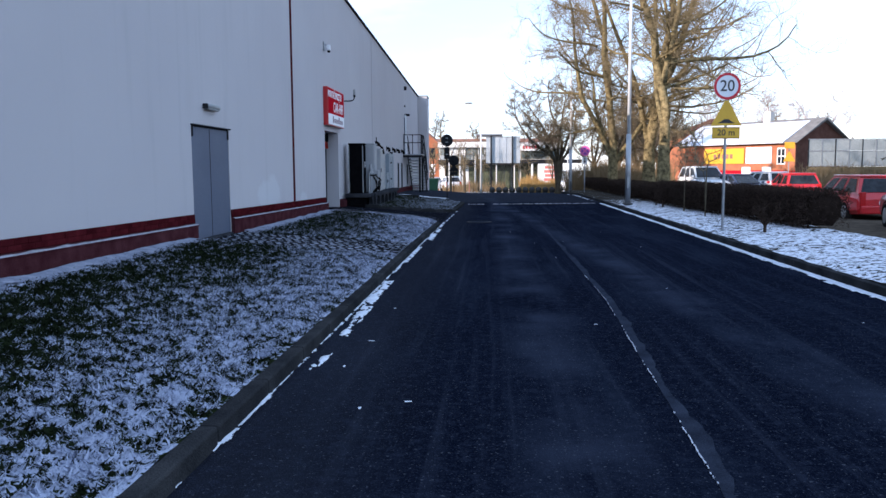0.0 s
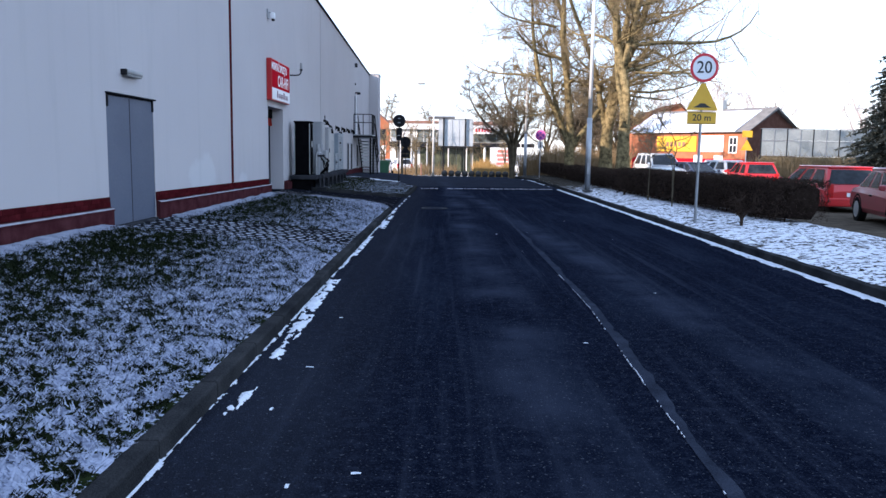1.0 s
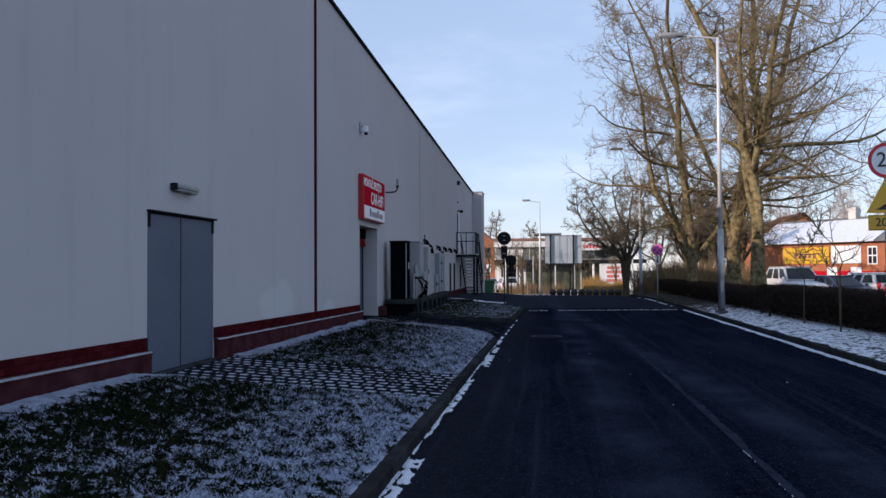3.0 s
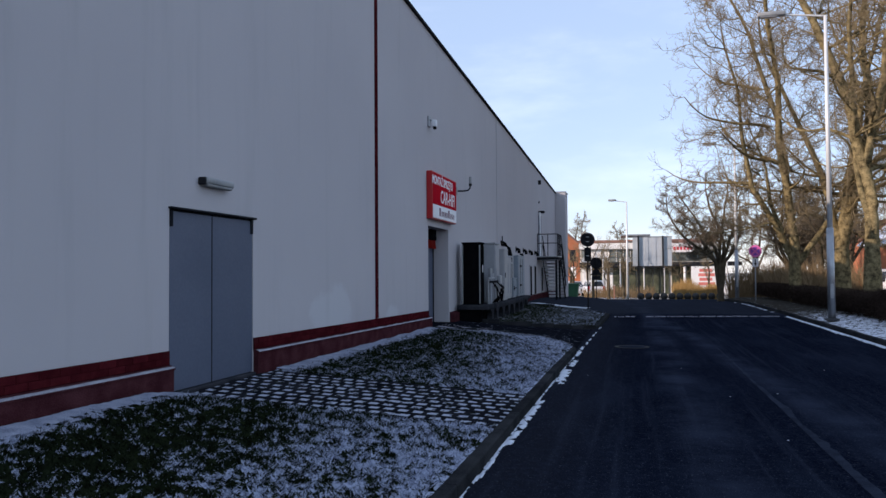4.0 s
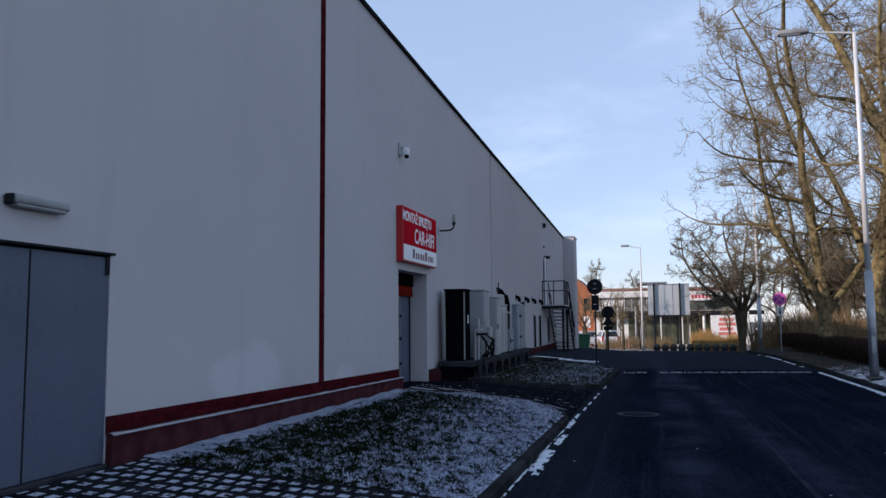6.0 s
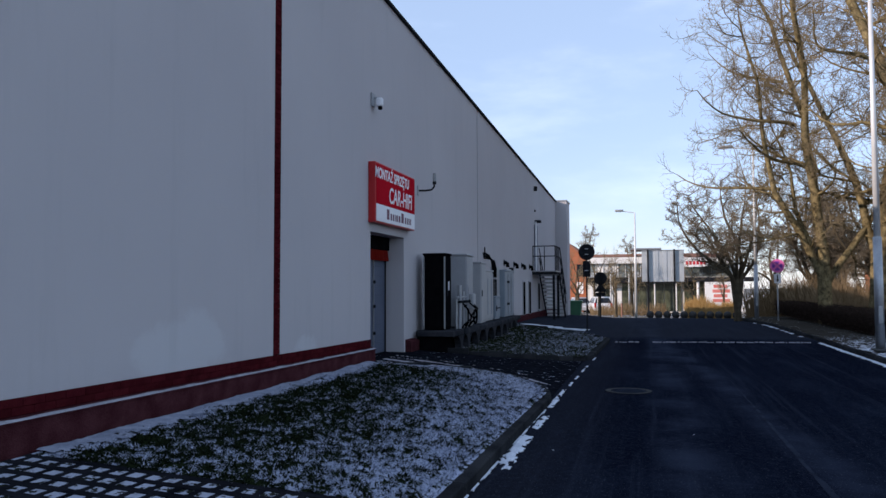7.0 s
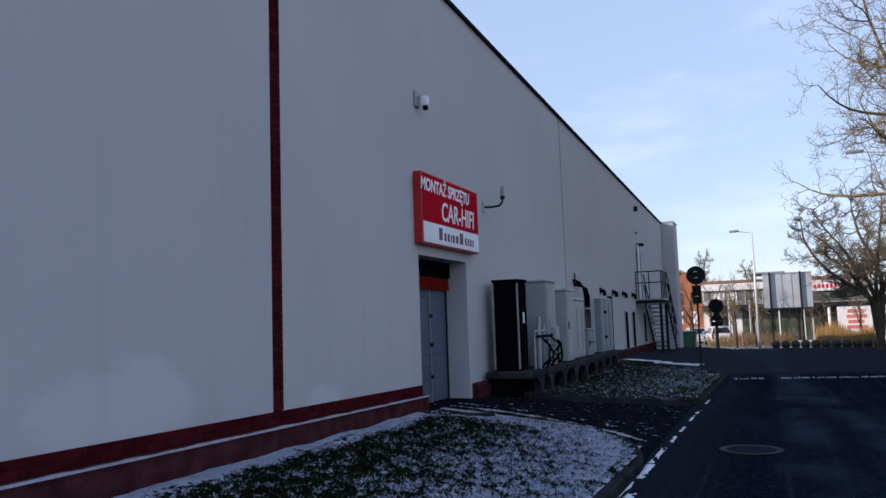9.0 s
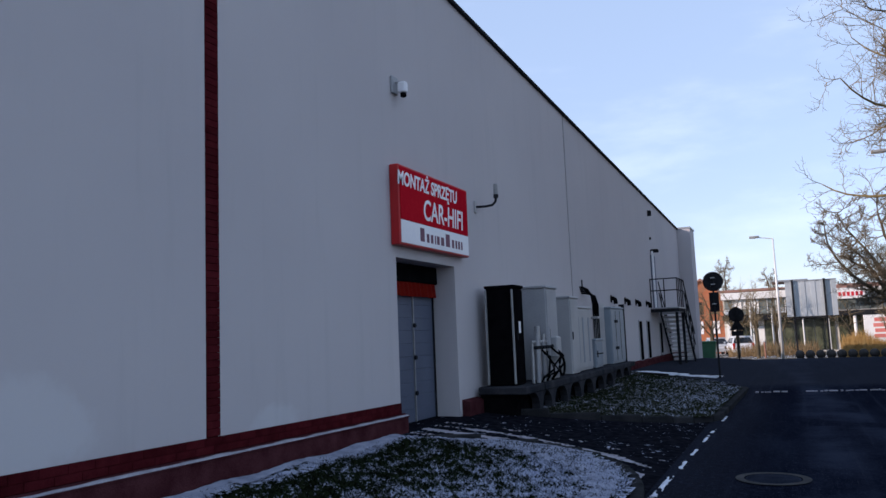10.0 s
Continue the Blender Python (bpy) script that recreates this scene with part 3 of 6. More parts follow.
# snow lying in the gutters, on the driveway and in small specks
def ragged_snow(name, keep, x0, x1, y0, y1, dx, dy, base, label, thick=0.014, m=SNOW):
    """Thin snow that lies wherever keep(x, y) is positive, with torn edges."""
    nx, ny = int((x1 - x0) / dx), int((y1 - y0) / dy)
    ids, verts, faces = {}, [], []
    def vert(i, j):
        if (i, j) not in ids:
            x = x0 + i * dx + 0.4 * dx * noise.noise((i * 0.7, j * 0.7, 3.3))
            y = y0 + j * dy + 0.4 * dy * noise.noise((i * 0.7, j * 0.7, 7.7))
            k = keep(x, y)
            ids[i, j] = len(verts)
            verts.append((x, y, base(x, y) + 0.003 + thick * max(0.0, min(1.0, k * 3)) * (0.7 + 0.6 * noise.noise((x * 9, y * 9, 1)))))
        return ids[i, j]
    for j in range(ny):
        for i in range(nx):
            if keep(x0 + (i + 0.5) * dx, y0 + (j + 0.5) * dy) > 0:
                faces.append((vert(i, j), vert(i + 1, j), vert(i + 1, j + 1), vert(i, j + 1)))
    me = bpy.data.meshes.new(name)
    me.from_pydata(verts, [], faces)
    me.materials.append(m)
    for p in me.polygons:
        p.use_smooth = True
    return tagged(new(name, me), label, "snow", "", "stuff")


# snow left lying by the foot of the kerb: (from, to, inner and outer distance from the kerb)
GUTTER_PATCHES = ((7.6, 8.05, 0.11, 0.17), (8.8, 9.7, 0.09, 0.16), (9.6, 10.4, 0.05, 0.17), (10.5, 12.4, 0.0, 0.135), (13.4, 14.3, 0.0, 0.04), (14.6, 17.2, 0.0, 0.085),
                  (18.7, 19.1, 0.10, 0.17), (18.9, 20.4, 0.0, 0.15), (20.8, 21.8, 0.04, 0.13), (22.5, 23.3, -0.02, 0.07), (23.4, 24.5, -0.02, 0.04), (25.0, 25.5, 0.0, 0.045), (26.0, 26.5, 0.0, 0.04), (27.2, 27.9, 0.0, 0.035), (28.2, 28.7, 0.0, 0.035), (29.8, 30.5, 0.0, 0.04))


def left_gutter(x, y):
    u = x - kerb_x(y)
    rag = 0.035 * noise.noise((x * 9, y * 3.2, 0)) + 0.03 * noise.noise((x * 26, y * 11.0, 5))
    best = (0.016 + 0.014 * noise.noise((y * 2.1, 2.5, 0)) + 0.5 * rag - u) if y < 22.4 and noise.noise((y * 0.8, 6.1, 2)) > -0.32 else -1.0
    for ya, yb, ua, ub in GUTTER_PATCHES:
        if ya - 0.2 < y < yb + 0.2:
            e = min((y - ya) * 0.35, (yb - y) * 0.35, u - ua, ub - u) + rag * (0.8 if ub > 0.1 else 0.4)
            best = max(best, e)
    hole = 0.05 if noise.noise((x * 14, y * 6.5, 8)) > 0.22 else 0.0
    return (best - hole) / 0.1


def right_gutter(x, y):
    u = right_kerb(y) - x - 0.01
    wide = 0.11 + 0.06 * noise.noise((y * 0.7, 4, 1))
    rag = 0.45 * noise.noise((x * 12, y * 4.0, 9)) + 0.25 * noise.noise((x * 30, y * 12.0, 5))
    return (wide * (1 + rag) - u) / 0.2 - (0.0 if y < 38 or noise.noise((y * 0.9, 1, 8)) > 0 else 1.0)


flat = lambda x, y: 0.0
ragged_snow("gutter_snow", left_gutter, -2.3, -1.85, 4.0, 31.0, 0.009, 0.018, flat, "ragged white snow in the gutter by the kerb")
ragged_snow("gutter_snow", right_gutter, 3.6, 4.2, 2.0, 52.0, 0.03, 0.09, lambda x, y: fall(y), "continuous line of snow in the gutter")
ragged_snow("snow_specks", lambda x, y: noise.noise((x * 13, y * 13, 4)) - 0.75 - 0.08 * min(1, x + 2.0), -2.0, 3.4, 3.0, 22.0, 0.018, 0.024, flat, "small scattered specks of snow on the asphalt", 0.006)


def tracks(x, y):
    """Curved strips of snow left between tyre tracks on the driveway."""
    if in_tip(x, y - 0.16) or y > second_near(x) - 0.15:
        return -1
    ring = math.hypot((x + 5.6) / 3.3, (y - 22.3) / 2.95) + 0.02 * noise.noise((x * 0.9, y * 0.9, 0))
    stripe = math.sin((ring - 1.0) * 46.0)
    far_off = abs(ring - 1.16)
    return 0.5 * stripe + 0.35 * noise.noise((x * 2.2, y * 2.2, 2)) + 0.5 * noise.noise((x * 18, y * 18, 3)) - 0.02 - 2.2 * far_off


ragged_snow("driveway_snow", tracks, -5.7, -2.2, 22.0, 29.2, 0.035, 0.035, lambda x, y: slope(x) + 0.006, "streaks of snow between tyre tracks", 0.008, LEDGESNOW)

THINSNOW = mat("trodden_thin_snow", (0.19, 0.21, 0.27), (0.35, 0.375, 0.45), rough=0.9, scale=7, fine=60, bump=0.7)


def wall_strip(x, y):
    """Snow that the sun never reaches, along the foot of the plinth."""
    if PAVE_Y[0] - 0.1 < y < PAVE_Y[1] + 0.1 or y > 24.8:
        return -1
    wide = 0.24 + 0.10 * noise.noise((y * 0.7, 1, 5)) + 0.07 * noise.noise((y * 3.1, 2, 5))
    return (wide + 0.13 * noise.noise((x * 7, y * 7, 1)) + 0.14 * noise.noise((x * 20, y * 20, 1)) - (x + 5.68)) / 0.2


def tip_rim(x, y):
    """A pale rim of snow inside the lawn's rounded end."""
    if y < 21.6 or not in_tip(x, y):
        return -1
    ring = math.hypot((x + 5.6) / 3.24, (y - 22.3) / 2.86)
    return 0.6 * (ring - 0.925) / 0.05 + 0.9 * noise.noise((x * 9, y * 9, 6)) + 0.7 * noise.noise((x * 24, y * 24, 6))


on_lawn = lambda x, y: lawn_height(x, y) + 0.016
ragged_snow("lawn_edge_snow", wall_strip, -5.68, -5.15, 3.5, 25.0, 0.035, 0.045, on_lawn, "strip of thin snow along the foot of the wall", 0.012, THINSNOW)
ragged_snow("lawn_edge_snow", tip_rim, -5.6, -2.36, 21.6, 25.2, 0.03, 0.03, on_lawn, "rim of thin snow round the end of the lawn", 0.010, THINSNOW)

# right verge, with kerb
sheet("verge", span(0, 1, 0.05), span(-12, 58, 0.25), lambda x, y: 0.0, VERGE, "snow-covered verge between kerb and hedge", "verge")
vg = bpy.data.objects["verge"]
for v in vg.data.vertices:
    x0 = right_kerb(v.co.y) + 0.12
    v.co.x = x0 + (7.4 - x0) * v.co.x
    v.co.z = 0.125 + 0.10 * min(1.0, v.co.x - x0) - 0.2 * max(0.0, v.co.x - 6.6) + fall(v.co.y) + 0.03 * noise.noise((v.co.x * 1.5, v.co.y * 1.5, 0)) + 0.014 * noise.noise((v.co.x * 5, v.co.y * 5, 3))

# ---- the hall
hall_wall = thing("wall_west", "long light grey rendered wall of a retail hall", "wall", kind="structure")
# the wall runs on unseen behind the start, to shade the road
Y0, Y1 = -32.0, 55.5
D0, D1, DZ0, DZ1 = 14.635, 16.5, 0.32, 2.335
G0, G1, GZ0, GZ1 = 25.26, 27.32, 0.31, 2.76
bm = bmesh.new()
def wall_piece(bm, ya, yb, za, zb, xin=-0.5):
    """A stretch of wall; zb None reaches the sloping roof line."""
    if zb is None:
        prism([(ya, za), (yb, za), (yb, roof_z(yb)), (ya, roof_z(ya))], "x", WX + xin, WX, bm)
    else:
        bx((WX + xin, ya, za), (WX, yb, zb), bm=bm)
wall_piece(bm, Y0, 5.0, -0.3, None)
wall_piece(bm, 5.0, D0, -0.3, None)
wall_piece(bm, D0, D1, DZ1, None)
wall_piece(bm, D0, D1, -0.3, DZ0)
STRIP0, STRIP1 = 21.36, 21.555
wall_piece(bm, D1, STRIP0, -0.3, None)
wall_piece(bm, STRIP1, G0, -0.3, None)
wall_piece(bm, G0, G1, GZ1, None)
wall_piece(bm, G0, G1, -0.3, GZ0)
wall_piece(bm, G1, 34.72, -0.3, None)
wall_piece(bm, 34.80, Y1, -0.3, None)
part("wall_face", bm, WALL, hall_wall)
bm = bmesh.new()
prism([(STRIP0, -0.3), (STRIP1, -0.3), (STRIP1, roof_z(STRIP1)), (STRIP0, roof_z(STRIP0))], "x", WX - 0.5, WX - 0.03, bm)
part("strip_backing", bm, MORTAR, hall_wall)
bm = bmesh.new()
prism([(34.72, -0.3), (34.80, -0.3), (34.80, roof_z(34.80)), (34.72, roof_z(34.72))], "x", WX - 0.5, WX - 0.02, bm)
part("expansion_joint", bm, BLACK, hall_wall, "dark narrow expansion joint")
bm = bmesh.new()
prism([(Y0, roof_z(Y0)), (5.0, roof_z(5.0)), (Y1, roof_z(Y1)), (Y1, roof_z(Y1) + 0.07), (5.0, roof_z(5.0) + 0.07), (Y0, roof_z(Y0) + 0.07)], "x", WX - 0.55, WX + 0.06, bm)
part("coping", bm, DARKMETAL, hall_wall, "dark metal roof-edge coping")
# unseen roof and other sides close the hall; their bulk shades the road
bm = prism([(Y0, roof_z(Y0) - 0.1), (5.0, roof_z(5.0) - 0.1), (Y1, roof_z(Y1) - 0.1), (Y1, roof_z(Y1) - 0.4), (5.0, roof_z(5.0) - 0.4), (Y0, roof_z(Y0) - 0.4)], "x", WX - 45, WX - 0.5)
solid("hall_roof", bm, ROOFGREY, "flat grey roof of the retail hall", "roof", "structure")
bm = bx((WX - 45.3, Y0, -0.3), (WX - 45, Y1, 6.5))
bx((WX - 45, Y0 - 0.3, -0.3), (WX, Y0, 8.0), bm=bm)
bx((WX - 45, Y1, -0.3), (WX - 0.6, Y1 + 0.3, 6.6), bm=bm)
solid("wall_back", bm, WALL, "plain rendered rear walls of the hall", "wall", "structure")
# projecting block at the far corner
bm = bx((WX - 3.0, Y1 + 0.02, -0.3), (-5.18, Y1 + 1.6, 6.52))
end = solid("wall_end_block", bm, WALL, "projecting rendered block at the hall's far corner", "wall", "structure")
bm = bx((WX - 3.05, Y1, 6.52), (-5.14, Y1 + 1.65, 6.60))
part("coping", bm, GALV, end, "pale metal coping")

# brick band, plinth with snow on its ledge
def plinth(ya, yb):
    p = thing("plinth", "reddish rendered wall plinth with a snowy ledge", "plinth", at=pose(0, 21, -0.118, -0.487, 0, 0), kind="structure")
    ya, yb = ya - 21, yb - 21
    bm = prism([(WX, 0.0), (WX + 0.07, 0.0), (WX + 0.07, 0.678), (WX, 0.70)], "y", ya, yb)
    part("plinth_face", bm, PLINTH, p)
    bm = prism([(WX + 0.001, 0.703), (WX + 0.080, 0.680), (WX + 0.083, 0.704), (WX + 0.001, 0.735)], "y", ya - 0.01, yb + 0.01)
    part("ledge", bm, PLINTH, p, "sloping ledge")
    bm = bmesh.new()
    prev = None
    for y in span(ya, yb, 0.08):
        t = 0.008 + 0.007 * (0.5 + noise.noise((y * 2, 0, 0)))
        o = 0.02 + 0.03 * (0.5 + noise.noise((y * 3, 4, 0)))
        row = [bm.verts.new(c) for c in ((WX + 0.01 + o, y, 0.730 - 0.4 * o), (WX + o + 0.015, y, 0.727 - 0.4 * o + t * 0.6), (WX + 0.077, y, 0.704 + t * 0.6), (WX + 0.086, y, 0.700))]
        if prev:
            for i in range(3):
                bm.faces.new((prev[i], prev[i + 1], row[i + 1], row[i]))
        prev = row
    part("ledge_snow", bm, LEDGESNOW, p, "thin snow on the ledge", smooth=True)
    return p


plinth(Y0, D0 - 0.012)
plinth(D1 + 0.012, G0 + 0.08)
q = solid("plinth", prism([(WX, 0.0), (WX + 0.13, 0.0), (WX + 0.13, 0.54), (WX, 0.58)], "y", G1 + 0.1, 28.1), PLINTH, "short brick-red plinth by the gate", "plinth", "structure")
solid("plinth", prism([(WX, 0.0), (WX + 0.10, 0.0), (WX + 0.10, 0.5), (WX, 0.55)], "y", 28.1, 55.4), PLINTH, "brick-red plinth behind the cabinets", "plinth", "structure")

# steel double door
door = thing("door_1", "closed grey steel double door in the hall wall", "door", pose(WX, D0, DZ0), kind="structure")
W_, H_ = D1 - D0, DZ1 - DZ0
for a, b in ((0.02, 0.868), (0.883, W_ - 0.003)):
    bm = bx((-0.055, a, 0.05), (-0.008, b, H_ - 0.02), 0.005)
    part("door_leaf", bm, DOORGREY, door)
part("frame", bx((-0.13, 0.0, 0.0), (-0.056, W_, H_ - 0.002)), DARKMETAL, door, "dark steel frame")
part("astragal", bx((-0.012, 0.866, 0.05), (-0.006, 0.885, H_ - 0.03), 0.002), DARKMETAL, door)
part("sill", bx((-0.12, 0.0, -0.02), (0.05, W_, 0.045), 0.01), SLABCONC, door, "dark concrete door sill")
bm = bx((-0.03, -0.02, H_ - 0.003), (0.05, W_ + 0.025, H_ + 0.022), 0.006)
part("drip_rail", bm, DARKMETAL, door, "dark drip rail over the door")
for y in (-0.005, W_ - 0.075):
    part("hinge_cover", bx((-0.05, y + 0.015, H_ - 0.19), (0.015, y + 0.065, H_ - 0.006), 0.008), DARKMETAL, door)

# gate: recess with a sectional door and a red rolled curtain
gate = thing("door_2", "recessed grey sectional gate with a red rolled curtain", "gate", pose(WX, G0, GZ0), kind="structure")
gw, gh = G1 - G0, GZ1 - GZ0
for k in range(10):
    part("gate_panel", bx((-0.47, 0.0, 0.02 + k * 0.20), (-0.425, gw, 0.219 + k * 0.20), 0.005), DOORGREY, gate)
part("gate_backing", bx((-0.52, 0.0, 0.0), (-0.472, gw, gh)), DARKMETAL, gate)
part("lintel_box", bx((-0.45, 0.0, gh - 0.28), (-0.32, gw, gh - 0.004), 0.01), BLACK, gate, "dark lintel housing")
bm = bmesh.new()
prev = None
for y in span(0.01, gw - 0.01, 0.03):
    o = 0.018 * math.sin(y * 45) + 0.008 * noise.noise((y * 9, 0, 0))
    row = [bm.verts.new((-0.36 + o, y, gh - 0.28)), bm.verts.new((-0.34 + o * 1.4, y, gh - 0.50 + 0.02 * noise.noise((y * 4, 1, 0))))]
    if prev:
        bm.faces.new((prev[0], prev[1], row[1], row[0]))
    prev = row
bmesh.ops.solidify(bm, geom=bm.faces[:], thickness=0.02)
part("curtain", bm, REDCURTAIN, gate, "red gathered curtain", smooth=True)
rail = part("guide_rail", bx((-0.425, 1.28, 0.02), (-0.40, 1.31, 2.0)), GALV, gate)
for z in (0.45, 1.0, 1.5):
    part("roller", cyl((-0.40, 1.295, z), (-0.37, 1.295, z), 0.035, n=10), DARKMETAL, rail)
part("jamb_trim", bx((-0.44, gw - 0.03, 0.0), (-0.40, gw - 0.002, gh - 0.3)), DARKMETAL, gate)

# ---- things on and by the hall wall
sign = thing("shop_sign", "red lightbox sign with white lettering above the gate", "sign", pose(WX, 25.13, 2.92))
SW, SH, SD = 2.5, 1.15, 0.16
part("sign_case", bx((0.0, 0.0, 0.0), (SD - 0.012, SW, SH), 0.012), REDFRAME, sign, "red sheet-metal case")
part("front_panel", bx((SD - 0.012, 0.03, 0.36), (SD, SW - 0.03, SH - 0.03), 0.003), REDSIGN, sign)
part("lower_panel", bx((SD - 0.012, 0.03, 0.03), (SD, SW - 0.03, 0.355), 0.003), WHITE, sign, "white lower panel")
face = Matrix.Translation((SD + 0.001, 0, 0)) @ Matrix(((0, 0, 1, 0), (1, 0, 0, 0), (0, 1, 0, 0), (0, 0, 0, 1)))
writing("lettering", "MONTAŻ SPRZĘTU", 0.28, WHITE, sign, face @ Matrix.Translation((0.99, 0.94, 0)), "white capital letters", 0.86, shear=0.12, bold=0.008)
writing("lettering", "CAR-HIFI", 0.44, WHITE, sign, face @ Matrix.Translation((1.50, 0.57, 0)), "large white capital letters", 0.86, shear=0.10, bold=0.006)
y = 0.62
for k, w in enumerate((0.20, 0.12, 0.12, 0.06, 0.13, 0.16, 0.22, 0.12, 0.09, 0.10, 0.08)):
    tall = 0.20 if k in (0, 6) else 0.13
    part("logo_bar", bx((SD, y, 0.10), (SD + 0.003, y + w * 0.7, 0.10 + tall)), PLUM, sign, "plum bar")
    y += w + 0.02

dl = thing("wall_lamp", "grey tubular bulkhead lamp over the steel door", "lamp", pose(WX, 15.21, 2.66))
part("lamp_body", bx((0.0, 0.0, 0.0), (0.11, 0.63, 0.085), 0.03, seg=3), CREAM, dl, smooth=True)
part("lens", bx((0.02, 0.03, -0.025), (0.10, 0.60, 0.01), 0.02, seg=2), CREAM, dl, "frosted lens")
part("end_cap", bx((0.0, -0.02, -0.01), (0.10, 0.01, 0.08), 0.012), DARKMETAL, dl)

sc = thing("security_camera", "white wall-mounted security camera on a grey backplate", "camera", pose(WX, 25.27, 5.15))
part("backplate", bx((0.0, -0.02, 0.0), (0.04, 0.16, 0.26), 0.01), CABGREY, sc)
part("arm", tube([(0.03, 0.08, 0.17), (0.12, 0.08, 0.16), (0.16, 0.10, 0.13)], 0.018), CABGREY, sc)
part("housing", bx((0.08, 0.04, 0.0), (0.21, 0.16, 0.17), 0.03, seg=2), WHITE, sc)
part("lens_hood", cyl((0.15, 0.10, 0.02), (0.16, 0.09, -0.05), 0.04, 0.045), BLACK, sc)

ar = thing("antenna_arm", "dark bent arm with a pale capped cylinder beside the sign", "antenna", pose(WX, 28.36, 3.9))
part("bracket", bx((0.0, -0.05, -0.11), (0.03, 0.05, 0.11), 0.01), CABWHITE, ar)
part("arm", tube([(0.02, 0.0, 0.0), (0.18, 0.05, 0.0), (0.30, 0.10, 0.02), (0.35, 0.13, 0.08), (0.36, 0.14, 0.16)], 0.022), DARKMETAL, ar)
part("collar", cyl((0.36, 0.14, 0.15), (0.36, 0.14, 0.21), 0.045), DARKMETAL, ar)
part("cap", cyl((0.36, 0.14, 0.21), (0.36, 0.14, 0.40), 0.042, 0.035), CREAM, ar, "pale cylinder")

for y, z, s in ((46.9, 6.1, 0.22), (47.0, 5.15, 0.10)):
    f = thing("wall_fixture", "small dark fixture high on the wall", "fixture", pose(WX, y, z))
    part("fixture_body", bx((0.0, 0.0, 0.0), (s * 0.7, s * 0.5, s), 0.02), DARKMETAL, f)
    part("fixture_base", bx((0.0, -0.02, -0.02), (0.015, s * 0.5 + 0.02, s + 0.02)), GALV, f)

# concrete slabs on feet that carry the service cabinets


def plinth_slab(y0, y1, x0, x1, top, feet, label):
    t = thing("equipment_platform", label, "platform", pose(0, 0, -0.12))
    part("slab", bx((x0, y0, top - 0.13), (x1, y1, top), 0.015), SLABCONC, t)
    for y in feet:
        g = slope(-5.0) + 0.09
        pts = [(y - 0.10, g), (y - 0.10, top - 0.34), (y - 0.15, top - 0.24), (y - 0.26, top - 0.16), (y - 0.40, top - 0.13), (y + 0.40, top - 0.13), (y + 0.26, top - 0.16), (y + 0.15, top - 0.24), (y + 0.10, top - 0.34), (y + 0.10, g)]
        part("foot", prism(pts, "x", x1 - 0.16, x1 - 0.02), SLABCONC, t)
    # a black block stands in for the shade between the feet
    part("shade_block", bx((x0, y0 + 0.1, 0.3), (x1 - 0.2, y1 - 0.1, top - 0.132)), BLACK, t, "black block for the shade behind the feet")
    return t


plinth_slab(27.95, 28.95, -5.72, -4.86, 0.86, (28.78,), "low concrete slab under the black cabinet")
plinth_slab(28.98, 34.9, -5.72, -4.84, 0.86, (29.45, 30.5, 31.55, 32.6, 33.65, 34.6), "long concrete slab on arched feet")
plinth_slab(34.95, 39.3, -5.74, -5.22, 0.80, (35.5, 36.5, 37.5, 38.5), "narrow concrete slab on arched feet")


def cabinet(y0, y1, x0, x1, z0, z1, m, label, category, handle=True, louvre=False):
    t = thing("service_cabinet", label, category, pose(0, 0, -0.12), "service cabinets by the wall")
    part("body", bx((x0, y0, z0), (x1, y1, z1 - 0.05), 0.01), m, t)
    part("lid", bx((x0 - 0.02, y0 - 0.03, z1 - 0.05), (x1 + 0.03, y1 + 0.02, z1), 0.012), m, t)
    d = part("door", bx((x1, y0 + 0.03, z0 + 0.06), (x1 + 0.018, y1 - 0.03, z1 - 0.09), 0.006), m, t)
    if handle:
        part("handle", bx((x1 + 0.018, y0 + 0.07, (z0 + z1) / 2 - 0.1), (x1 + 0.04, y0 + 0.10, (z0 + z1) / 2 + 0.06), 0.005), DARKMETAL, d)
    for y in (y0 + 0.05, y1 - 0.05):
        part("foot", bx((x1 - 0.1, y - 0.03, z0 - 0.012), (x1 - 0.02, y + 0.03, z0 + 0.004)), DARKMETAL, t)
    return t


c1 = cabinet(28.22, 28.70, -5.62, -5.12, 0.872, 2.58, BLACK, "tall black louvred cabinet with pale corner strips", "cabinet")
for k in range(26):
    part("louvre", bx((-5.58, 28.205, 0.95 + k * 0.06), (-5.16, 28.219, 1.004 + k * 0.06)), BLACK, c1)
for x in (-5.615, -5.135):
    part("corner_strip", bx((x - 0.012, 28.182, 0.89), (x + 0.015, 28.23, 2.50), 0.004), CREAM, c1, "pale corner strip")
part("label_plate", bx((-5.10, 28.4, 1.75), (-5.095, 28.5, 1.95)), WHITE, c1, "white plate")
cabinet(29.62, 30.32, -5.66, -4.97, 0.872, 2.62, CABGREY, "tall pale grey steel cabinet on the slab", "cabinet")
cabinet(31.35, 32.0, -5.66, -4.99, 0.872, 2.48, CABWHITE, "light grey steel cabinet with a dark handle", "cabinet")
c4 = cabinet(32.15, 33.65, -5.74, -5.12, 0.872, 2.30, CABWHITE, "wide pale cabinet with two slotted doors", "cabinet", handle=False)
for y in (32.4, 32.8, 33.3):
    part("slot", bx((-5.103, y, 1.05), (-5.096, y + 0.10, 2.05)), CABBLUE, c4, "dark slot")
c5 = cabinet(33.9, 34.6, -5.7, -5.1, 0.872, 1.55, CABBLUE, "blue-grey meter cabinet with two doors", "cabinet")
part("divider", bx((-5.082, 33.93, 1.18), (-5.072, 34.57, 1.21)), DARKMETAL, c5)
